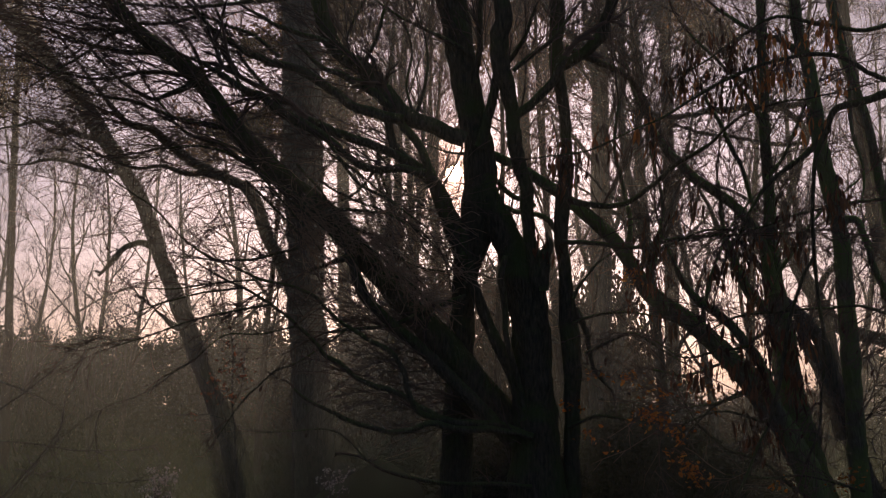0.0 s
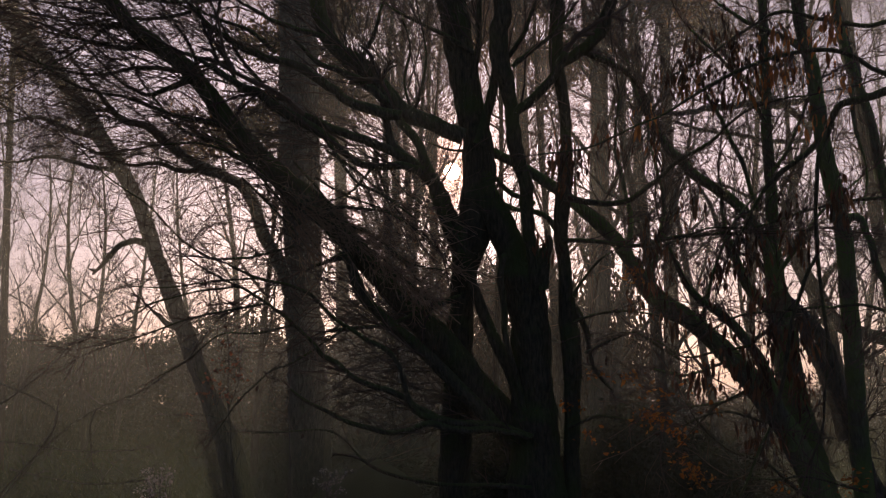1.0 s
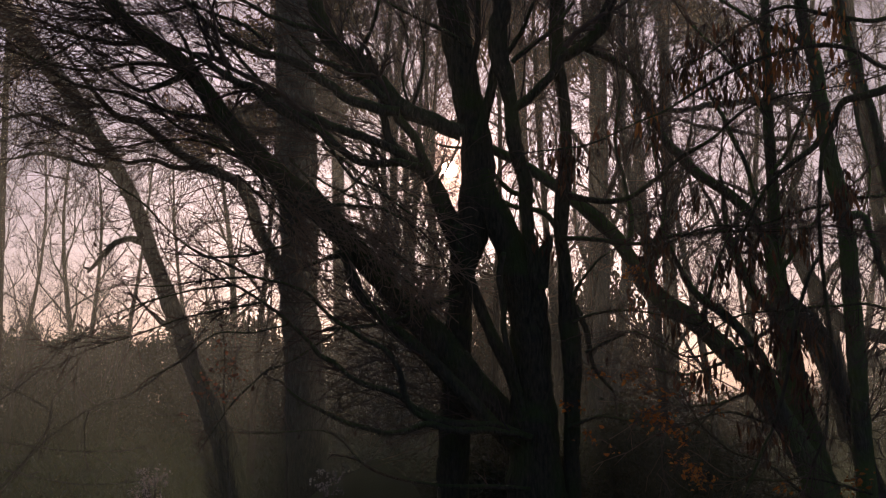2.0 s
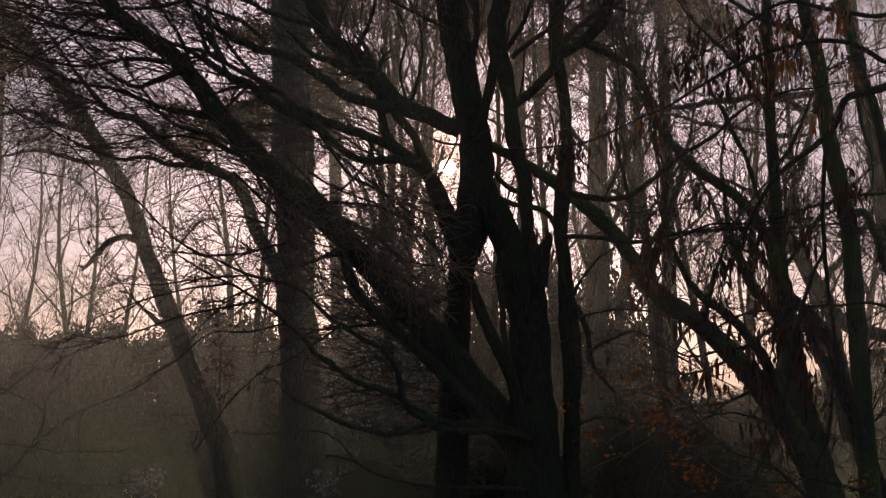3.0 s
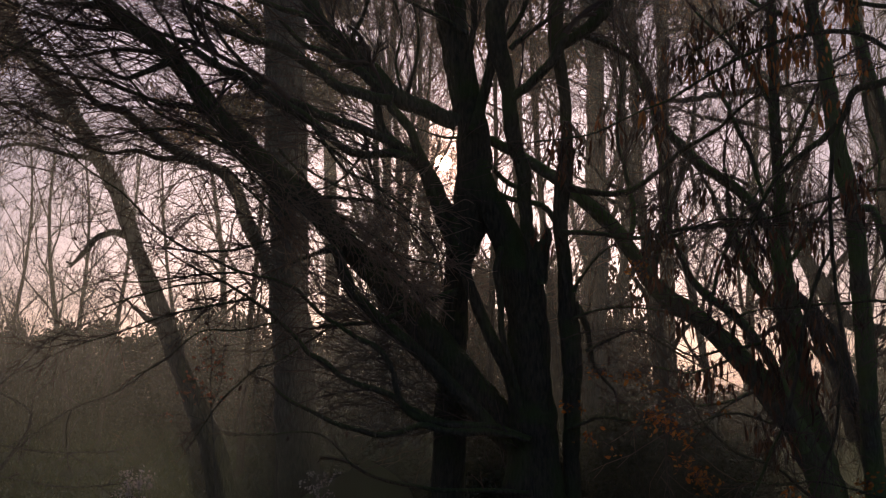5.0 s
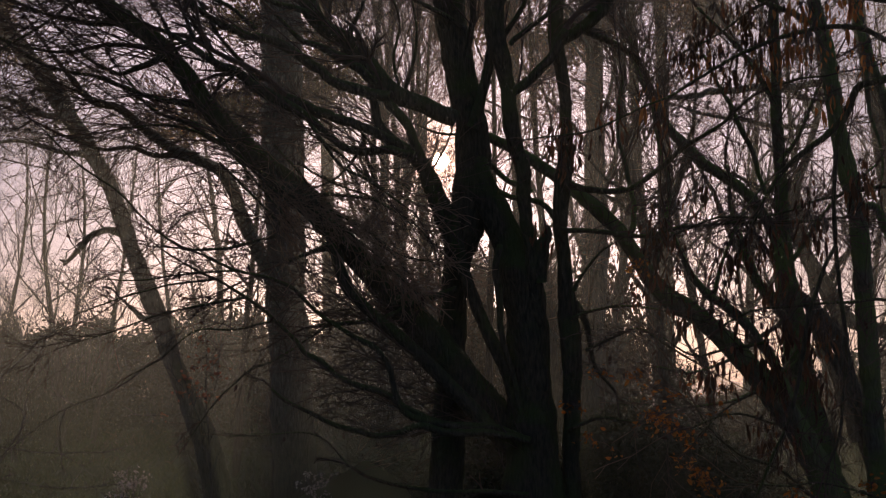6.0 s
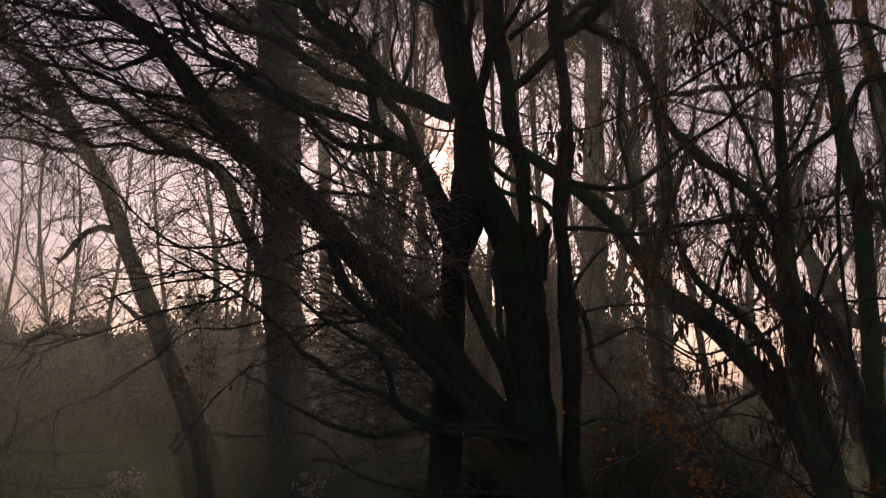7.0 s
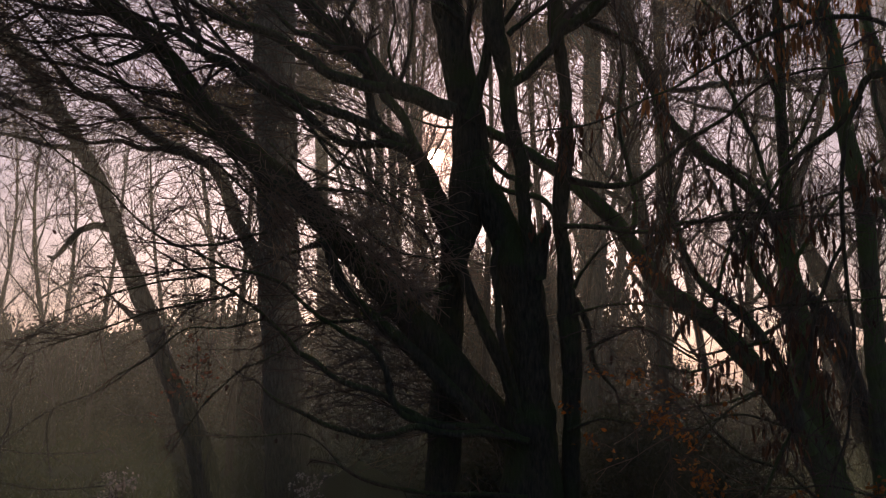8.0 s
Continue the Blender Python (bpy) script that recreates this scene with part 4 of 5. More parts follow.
    ("branch", "left", [(-2.21, 11.73, 4.47, 0.045), (-2.70, 11.71, 4.55, 0.033), (-3.25, 11.69, 4.76, 0.025), (-3.81, 11.67, 4.89, 0.019), (-4.37, 11.62, 5.25, 0.014)]),
    ("branch", "left", [(-1.73, 11.59, 4.69, 0.033), (-2.01, 11.55, 5.02, 0.025), (-2.23, 11.51, 5.35, 0.019), (-2.40, 11.46, 5.68, 0.014)]),
    ("branch", "left", [(-1.40, 11.73, 3.68, 0.033), (-1.73, 11.70, 3.87, 0.025), (-2.12, 11.67, 4.15, 0.022), (-2.56, 11.65, 4.28, 0.017), (-3.01, 11.65, 4.26, 0.014)]),
    ("branch", "rising", [(-0.36, 11.81, 4.61, 0.028), (-0.25, 11.76, 4.97, 0.022), (-0.22, 11.72, 5.30, 0.017), (-0.30, 11.67, 5.64, 0.014)]),
    ("branch", "spread", [(-0.76, 11.94, 4.35, 0.028), (-0.70, 11.99, 3.99, 0.023), (-0.53, 12.04, 3.65, 0.017), (-0.25, 12.07, 3.37, 0.014)]),
    ("branch", "rising", [(0.25, 11.86, 5.00, 0.051), (0.31, 11.81, 5.33, 0.045), (0.33, 11.77, 5.67, 0.040), (0.35, 11.72, 6.01, 0.034)]),
    ("branch", "bare", [(0.16, 12.15, 4.31, 0.023), (-0.02, 12.15, 4.33, 0.017), (-0.22, 12.14, 4.40, 0.012)]),
    ("branch", "left", [(-1.68, 11.45, 5.79, 0.033), (-2.23, 11.46, 5.74, 0.028), (-2.78, 11.46, 5.71, 0.022), (-3.34, 11.46, 5.74, 0.017)]),
    ("branch", "left", [(-2.51, 11.47, 5.63, 0.033), (-2.95, 11.48, 5.54, 0.025), (-3.45, 11.48, 5.57, 0.019), (-4.00, 11.46, 5.68, 0.014)]),
    ("branch", "left", [(-3.23, 11.49, 5.46, 0.033), (-3.50, 11.50, 5.43, 0.025), (-3.83, 11.53, 5.19, 0.019), (-4.22, 11.56, 4.97, 0.014)]),
    ("branch", "low", [(-1.75, 11.26, 2.61, 0.018), (-2.12, 11.27, 2.54, 0.016), (-2.54, 11.29, 2.45, 0.013), (-2.96, 11.31, 2.30, 0.010), (-3.33, 11.32, 2.19, 0.008)]),
    ("branch", "low", [(-2.01, 11.24, 2.77, 0.016), (-2.43, 11.25, 2.72, 0.013), (-2.85, 11.26, 2.61, 0.010), (-3.27, 11.28, 2.46, 0.008)]),
    ("branch", "low", [(-1.80, 11.23, 2.85, 0.016), (-2.28, 11.24, 2.82, 0.013), (-2.70, 11.24, 2.76, 0.010), (-3.06, 11.24, 2.77, 0.008)]),
    ("branch", "bare", [(-1.50, 11.39, 2.41, 0.016), (-1.87, 11.40, 2.33, 0.013), (-2.24, 11.41, 2.31, 0.011), (-2.56, 11.44, 2.05, 0.011), (-2.83, 11.46, 1.91, 0.008)]),
], slim={"stem": 0.84, "limb": 0.70, "branch": 0.72})

arching, arching_tips, arching_rng = tree("leaning_tree", "dark bare tree leaning in a long arch", BARK_GREEN, TWIG, 32, [
    ("trunk", None, [(4.23, 12.90, -0.12, 0.308), (4.18, 12.89, 0.09, 0.247), (4.10, 12.87, 0.41, 0.228), (3.75, 12.77, 1.17, 0.212), (3.43, 12.70, 1.66, 0.190), (3.08, 12.64, 2.09, 0.163), (2.73, 12.60, 2.44, 0.152), (2.37, 12.57, 2.67, 0.152), (2.14, 12.54, 2.90, 0.131), (1.91, 12.49, 3.25, 0.114), (1.61, 12.45, 3.60, 0.120), (1.32, 12.41, 3.83, 0.103), (1.03, 12.39, 4.04, 0.092), (0.68, 12.36, 4.24, 0.082), (0.44, 12.35, 4.35, 0.070)]),
    ("limb", "spread", [(3.69, 12.67, 1.17, 0.108), (3.57, 12.62, 1.51, 0.103), (3.43, 12.57, 1.92, 0.086), (3.23, 12.52, 2.26, 0.081), (2.94, 12.48, 2.58, 0.076), (2.62, 12.45, 2.81, 0.064), (2.44, 12.41, 3.12, 0.041), (2.30, 12.36, 3.47, 0.026)]),
    ("branch", None, [(0.93, 12.32, 3.76, 0.035), (0.85, 12.31, 3.83, 0.038), (0.70, 12.31, 3.87, 0.038), (0.53, 12.29, 4.05, 0.035), (0.38, 12.27, 4.16, 0.026)]),
    ("branch", None, [(1.21, 12.37, 3.41, 0.038), (1.07, 12.34, 3.61, 0.041), (0.89, 12.33, 3.69, 0.038), (0.70, 12.33, 3.72, 0.035), (0.56, 12.32, 3.79, 0.029), (0.41, 12.31, 3.84, 0.023)]),
    ("branch", "spread", [(2.12, 12.44, 2.89, 0.041), (2.24, 12.38, 3.35, 0.032), (2.30, 12.32, 3.82, 0.026), (2.18, 12.26, 4.28, 0.020), (2.12, 12.20, 4.68, 0.015)]),
    ("branch", "spread", [(1.89, 12.39, 3.24, 0.041), (1.95, 12.35, 3.58, 0.035), (1.86, 12.29, 3.99, 0.029), (1.78, 12.24, 4.39, 0.023), (1.83, 12.17, 4.91, 0.017)]),
    ("branch", "few", [(2.70, 12.49, 2.49, 0.035), (2.82, 12.42, 3.01, 0.026), (2.99, 12.36, 3.47, 0.020), (3.28, 12.31, 3.87, 0.015)]),
], slim={"trunk": 0.67, "limb": 0.66, "branch": 0.75})

slanting, slanting_tips, slanting_rng = tree("slanting_tree", "slanting grey tree trunk with a broken branch stub", BARK_PALE, TWIG_GREY, 33, [
    ("trunk", "few", [(-2.46, 14.93, -0.12, 0.298), (-2.48, 14.92, 0.02, 0.238), (-2.50, 14.91, 0.22, 0.221), (-2.70, 14.79, 1.10, 0.183), (-2.86, 14.74, 1.50, 0.164), (-3.00, 14.70, 1.84, 0.145), (-3.11, 14.65, 2.17, 0.132), (-3.25, 14.60, 2.54, 0.132), (-3.42, 14.54, 2.98, 0.132), (-3.59, 14.48, 3.45, 0.113), (-3.74, 14.43, 3.85, 0.113), (-3.88, 14.39, 4.19, 0.107), (-4.04, 14.34, 4.52, 0.107), (-4.30, 14.29, 4.93, 0.120), (-4.47, 14.25, 5.20, 0.132), (-4.67, 14.21, 5.53, 0.126), (-4.91, 14.17, 5.80, 0.120), (-5.18, 14.13, 6.14, 0.113), (-5.52, 14.08, 6.47, 0.107)]),
    ("stub", "bare", [(-3.61, 14.42, 3.58, 0.068), (-3.84, 14.40, 3.66, 0.051), (-4.05, 14.41, 3.62, 0.046), (-4.16, 14.42, 3.53, 0.046), (-4.22, 14.44, 3.46, 0.052)]),
    ("stub", "bare", [(-3.27, 14.55, 2.57, 0.061), (-3.49, 14.53, 2.69, 0.044), (-3.65, 14.52, 2.81, 0.024)]),
    ("branch", "few", [(-4.28, 14.24, 4.91, 0.047), (-4.62, 14.23, 5.02, 0.034), (-5.03, 14.20, 5.18, 0.027), (-5.50, 14.21, 5.12, 0.020)]),
    ("branch", "few", [(-4.01, 14.29, 4.51, 0.041), (-4.42, 14.28, 4.58, 0.030), (-4.89, 14.27, 4.71, 0.024), (-5.30, 14.27, 4.65, 0.017)]),
], slim={"trunk": 0.84, "stub": 0.8})

misty, misty_tips, misty_rng = tree("forked_tree", "tall misty forked tree trunk with long side limb", BARK_PALE, TWIG, 34, [
    ("trunk", None, [(-1.67, 15.13, -0.12, 0.397), (-1.67, 15.12, 0.01, 0.317), (-1.68, 15.11, 0.20, 0.294), (-1.75, 14.96, 1.36, 0.262), (-1.78, 14.83, 2.32, 0.256), (-1.83, 14.75, 2.93, 0.243), (-1.82, 14.68, 3.47, 0.250), (-1.84, 14.59, 4.15, 0.262), (-1.86, 14.46, 5.18, 0.262), (-1.88, 14.32, 6.20, 0.255), (-1.90, 14.21, 7.02, 0.245)]),
    ("limb", "left", [(-1.87, 14.56, 2.84, 0.158), (-2.00, 14.34, 3.23, 0.125), (-2.11, 14.14, 3.47, 0.111), (-2.22, 13.94, 3.71, 0.107), (-2.32, 13.73, 4.04, 0.102), (-2.45, 13.54, 4.22, 0.089), (-2.74, 13.35, 4.35, 0.082), (-2.96, 13.17, 4.44, 0.075), (-3.17, 12.99, 4.59, 0.074), (-3.37, 12.80, 4.74, 0.061), (-3.60, 12.63, 4.78, 0.048), (-3.88, 12.42, 5.10, 0.030), (-4.12, 12.20, 5.46, 0.020)]),
    ("branch", "left", [(-2.62, 12.77, 4.19, 0.036), (-2.80, 12.77, 4.23, 0.030), (-2.98, 12.77, 4.23, 0.027), (-3.22, 12.75, 4.32, 0.024), (-3.52, 12.76, 4.29, 0.018), (-3.95, 12.74, 4.44, 0.015)]),
], slim={"limb": 0.72, "trunk": 0.95})

mossy, mossy_tips, mossy_rng = tree("slender_tree", "slender dark mossy trunk beside hanging twigs", BARK_GREEN, TWIG, 35, [
    ("trunk", "spread", [(4.57, 13.11, -0.12, 0.179), (4.57, 13.09, 0.08, 0.143), (4.55, 13.07, 0.39, 0.133), (4.46, 12.93, 1.45, 0.111), (4.40, 12.81, 2.34, 0.111), (4.36, 12.74, 2.93, 0.105), (4.30, 12.66, 3.51, 0.099), (4.20, 12.60, 3.99, 0.105), (4.11, 12.54, 4.40, 0.099), (4.03, 12.47, 4.93, 0.088), (3.96, 12.42, 5.34, 0.083), (3.84, 12.36, 5.75, 0.077), (3.78, 12.30, 6.22, 0.072)]),
    ("limb", "spread", [(4.32, 12.74, 3.65, 0.054), (4.53, 12.74, 3.65, 0.042), (4.65, 12.78, 3.35, 0.042), (4.83, 12.85, 2.82, 0.036)]),
    ("branch", "spread", [(3.93, 12.40, 5.46, 0.042), (3.66, 12.38, 5.64, 0.030), (3.30, 12.36, 5.75, 0.024), (2.95, 12.33, 5.99, 0.018)]),
], slim={"trunk": 0.92})

split, split_tips, split_rng = tree("branching_tree", "dark bare tree trunk with crossing limbs", BARK_GREEN, TWIG, 36, [
    ("trunk", "spread", [(4.49, 13.92, -0.12, 0.285), (4.47, 13.90, 0.05, 0.228), (4.43, 13.89, 0.32, 0.211), (4.17, 13.78, 1.13, 0.194), (3.98, 13.70, 1.76, 0.194), (3.89, 13.61, 2.38, 0.170), (3.79, 13.53, 3.01, 0.141), (3.75, 13.45, 3.63, 0.094), (3.70, 13.35, 4.39, 0.076), (3.67, 13.24, 5.20, 0.069), (3.64, 13.12, 6.14, 0.063), (3.62, 13.07, 6.51, 0.057)]),
    ("limb", "spread", [(3.76, 13.39, 2.93, 0.099), (3.63, 13.33, 3.43, 0.087), (3.44, 13.28, 3.77, 0.081), (3.16, 13.25, 4.03, 0.081), (2.88, 13.22, 4.23, 0.081), (2.60, 13.19, 4.47, 0.075), (2.38, 13.15, 4.76, 0.050), (2.16, 13.10, 5.16, 0.031), (2.04, 13.04, 5.59, 0.022)]),
    ("limb", "spread", [(3.83, 13.46, 2.37, 0.081), (3.66, 13.42, 2.71, 0.075), (3.44, 13.38, 2.99, 0.075), (3.27, 13.33, 3.36, 0.056), (3.16, 13.28, 3.74, 0.031), (3.10, 13.22, 4.23, 0.019)]),
    ("branch", "spread", [(3.53, 13.22, 3.85, 0.028), (3.40, 13.16, 4.28, 0.034), (3.27, 13.13, 4.56, 0.037), (3.15, 13.09, 4.81, 0.037), (3.02, 13.06, 5.02, 0.031), (2.84, 13.02, 5.39, 0.019)]),
    ("branch", "spread", [(3.63, 13.09, 4.84, 0.037), (3.40, 13.04, 5.21, 0.031), (3.09, 12.99, 5.58, 0.025), (2.77, 12.95, 5.89, 0.019)]),
    ("branch", "spread", [(3.66, 13.17, 4.22, 0.037), (3.89, 13.12, 4.59, 0.028), (4.08, 13.06, 5.02, 0.022)]),
    ("branch", "bare", [(3.80, 13.38, 2.62, 0.044), (3.46, 13.41, 2.37, 0.031), (3.09, 13.45, 2.12, 0.025), (2.71, 13.46, 2.00, 0.019), (2.34, 13.45, 2.06, 0.016)]),
    ("branch", "bare", [(3.86, 13.45, 2.12, 0.037), (3.52, 13.48, 1.88, 0.028), (3.15, 13.50, 1.69, 0.022), (2.77, 13.51, 1.63, 0.016)]),
    ("branch", "spread", [(3.76, 13.32, 3.11, 0.037), (4.08, 13.25, 3.60, 0.028), (4.33, 13.21, 3.91, 0.022), (4.70, 13.17, 4.22, 0.016)]),
], slim={"trunk": 0.85, "limb": 0.75, "branch": 0.75})

crooked, crooked_tips, crooked_rng = tree("crooked_tree", "crooked slim trunk leaning across another", BARK_GREY, TWIG_GREY, 37, [
    ("trunk", "spread", [(5.30, 13.92, -0.12, 0.174), (5.24, 13.90, 0.05, 0.140), (5.15, 13.89, 0.32, 0.129), (4.87, 13.83, 0.75, 0.117), (4.65, 13.75, 1.38, 0.100), (4.52, 13.69, 1.82, 0.082), (4.36, 13.62, 2.32, 0.082), (4.14, 13.58, 2.63, 0.076), (3.89, 13.55, 2.88, 0.057), (3.70, 13.52, 3.13, 0.038)]),
    ("limb", "bare", [(4.58, 13.76, 1.26, 0.076), (4.46, 13.71, 1.63, 0.069), (4.33, 13.66, 2.01, 0.069), (4.17, 13.62, 2.32, 0.063), (4.05, 13.58, 2.63, 0.044)]),
])

pale, pale_tips, pale_rng = tree("pale_tree", "greyish misty trunk with a bent limb", BARK_GREY, TWIG_GREY, 38, [
    ("trunk", "spread", [(6.17, 15.84, -0.12, 0.154), (6.16, 15.83, -0.02, 0.123), (6.16, 15.83, 0.14, 0.114), (6.02, 15.61, 1.78, 0.094), (5.80, 15.44, 3.06, 0.087), (5.58, 15.28, 4.28, 0.086), (5.48, 15.18, 5.06, 0.086), (5.37, 15.09, 5.70, 0.087), (5.26, 15.01, 6.34, 0.087), (5.15, 14.90, 7.20, 0.086)]),
    ("limb", "spread", [(5.87, 15.52, 2.49, 0.087), (5.30, 15.50, 2.63, 0.086), (5.04, 15.48, 2.78, 0.086), (4.90, 15.45, 3.03, 0.079), (4.76, 15.41, 3.28, 0.072), (4.58, 15.38, 3.56, 0.058), (4.43, 15.33, 3.92, 0.036)]),
])

twisted, twisted_tips, twisted_rng = tree("twisted_tree", "hazy brown-grey tree with a bowed trunk and crossing limbs", BARK_GREY, TWIG, 42, [
    ("trunk", "hazy", [(2.76, 15.00, -0.12, 0.089), (2.76, 15.00, 0.30, 0.068), (2.66, 15.00, 2.74, 0.056), (2.58, 15.00, 3.37, 0.053), (2.51, 15.00, 3.80, 0.053), (2.44, 15.00, 4.15, 0.050), (2.33, 15.00, 4.66, 0.050), (2.28, 15.00, 5.02, 0.046), (2.26, 15.00, 5.46, 0.046), (2.28, 15.00, 6.05, 0.043), (2.30, 15.00, 6.79, 0.040), (2.33, 15.00, 7.31, 0.033)]),
    ("limb", "hazy", [(2.26, 14.95, 5.94, 0.049), (1.98, 14.86, 6.17, 0.046), (1.67, 14.77, 6.38, 0.042), (1.42, 14.69, 6.59, 0.036), (1.24, 14.60, 6.80, 0.029)]),
    ("limb", "hazy", [(2.34, 14.90, 5.94, 0.039), (2.53, 15.00, 5.68, 0.043), (2.70, 15.10, 5.37, 0.040), (2.92, 15.20, 5.03, 0.037), (3.12, 15.30, 4.72, 0.027)]),
    ("branch", "hazy", [(2.46, 14.90, 3.96, 0.033), (2.22, 14.80, 4.23, 0.029), (2.02, 14.70, 4.33, 0.023), (1.83, 14.60, 4.51, 0.016)]),
    ("branch", "hazy", [(2.52, 15.00, 3.76, 0.030), (2.34, 14.90, 3.94, 0.030), (2.13, 14.80, 4.09, 0.023), (1.95, 14.70, 4.17, 0.013)]),
    ("branch", "bare", [(2.27, 14.90, 4.96, 0.023), (2.43, 14.80, 4.97, 0.020), (2.50, 14.70, 5.08, 0.013)]),
    ("limb", "hazy", [(2.57, 15.00, 3.44, 0.043), (2.75, 15.08, 3.81, 0.040), (2.90, 15.16, 4.18, 0.040), (3.04, 15.24, 4.63, 0.034), (3.18, 15.32, 5.09, 0.024), (3.27, 15.40, 5.56, 0.017)]),
])

tangled, tangled_tips, tangled_rng = tree("tangled_tree", "hazy grey tree with a kinked trunk and tangled limbs", BARK_GREY, TWIG, 43, [
    ("trunk", "hazy", [(5.39, 15.80, -0.12, 0.110), (5.39, 15.80, 0.30, 0.084), (5.13, 15.80, 2.51, 0.070), (4.96, 15.80, 2.99, 0.066), (4.78, 15.80, 3.32, 0.063), (4.64, 15.80, 3.62, 0.059), (4.55, 15.80, 3.99, 0.056), (4.62, 15.80, 4.44, 0.052), (4.76, 15.80, 4.82, 0.049), (4.92, 15.80, 5.36, 0.042), (5.00, 15.80, 5.89, 0.038), (4.97, 15.80, 6.59, 0.031), (5.08, 15.80, 7.54, 0.024)]),
    ("limb", "hazy", [(4.89, 15.70, 5.39, 0.042), (4.60, 15.62, 5.65, 0.045), (4.18, 15.55, 5.90, 0.041), (3.82, 15.47, 6.26, 0.031), (3.59, 15.40, 6.62, 0.020)]),
    ("limb", "hazy", [(4.92, 15.70, 3.05, 0.042), (5.06, 15.65, 3.39, 0.041), (5.27, 15.60, 3.66, 0.038), (5.48, 15.55, 3.99, 0.031), (5.67, 15.50, 4.39, 0.024)]),
    ("limb", "hazy", [(4.60, 15.90, 2.22, 0.060), (4.42, 15.84, 2.69, 0.056), (4.22, 15.79, 2.98, 0.052), (4.01, 15.73, 3.31, 0.052), (3.79, 15.67, 3.69, 0.045), (3.62, 15.61, 4.00, 0.038), (3.47, 15.56, 4.36, 0.027), (3.27, 15.50, 4.68, 0.017)]),
    ("limb", "hazy", [(4.97, 15.70, 5.81, 0.045), (4.58, 15.62, 5.73, 0.045), (4.11, 15.54, 5.68, 0.048), (3.50, 15.46, 5.62, 0.044), (2.97, 15.38, 5.52, 0.034), (2.67, 15.30, 5.55, 0.020)]),
    ("branch", "hazy", [(4.86, 15.70, 5.24, 0.028), (4.41, 15.60, 5.18, 0.031), (3.94, 15.50, 5.24, 0.027), (3.41, 15.40, 5.30, 0.024), (3.03, 15.30, 5.39, 0.017)]),
    ("branch", "hazy", [(4.54, 15.70, 4.01, 0.028), (4.16, 15.62, 4.34, 0.028), (3.79, 15.55, 4.55, 0.024), (3.40, 15.47, 4.61, 0.017), (3.13, 15.40, 4.52, 0.014)]),
])

edge_tree, edge_tips, edge_rng = tree("mossy_tree", "dark green mossy trunk with a forked side branch", BARK_GREEN, TWIG, 44, [
    ("trunk", "few", [(5.44, 13.40, -0.12, 0.121), (5.44, 13.40, 0.30, 0.093), (5.32, 13.40, 2.37, 0.077), (5.13, 13.40, 3.63, 0.074), (4.98, 13.40, 4.40, 0.071), (4.91, 13.40, 4.91, 0.068), (4.77, 13.40, 5.44, 0.065), (4.65, 13.40, 5.84, 0.059), (4.57, 13.40, 6.24, 0.053), (4.51, 13.40, 6.71, 0.047)]),
    ("branch", "spread", [(4.72, 13.30, 5.48, 0.026), (4.66, 13.24, 5.00, 0.023), (4.67, 13.18, 4.73, 0.020), (4.73, 13.12, 4.45, 0.017), (4.73, 13.06, 4.17, 0.014), (4.66, 13.00, 3.88, 0.009)]),
])

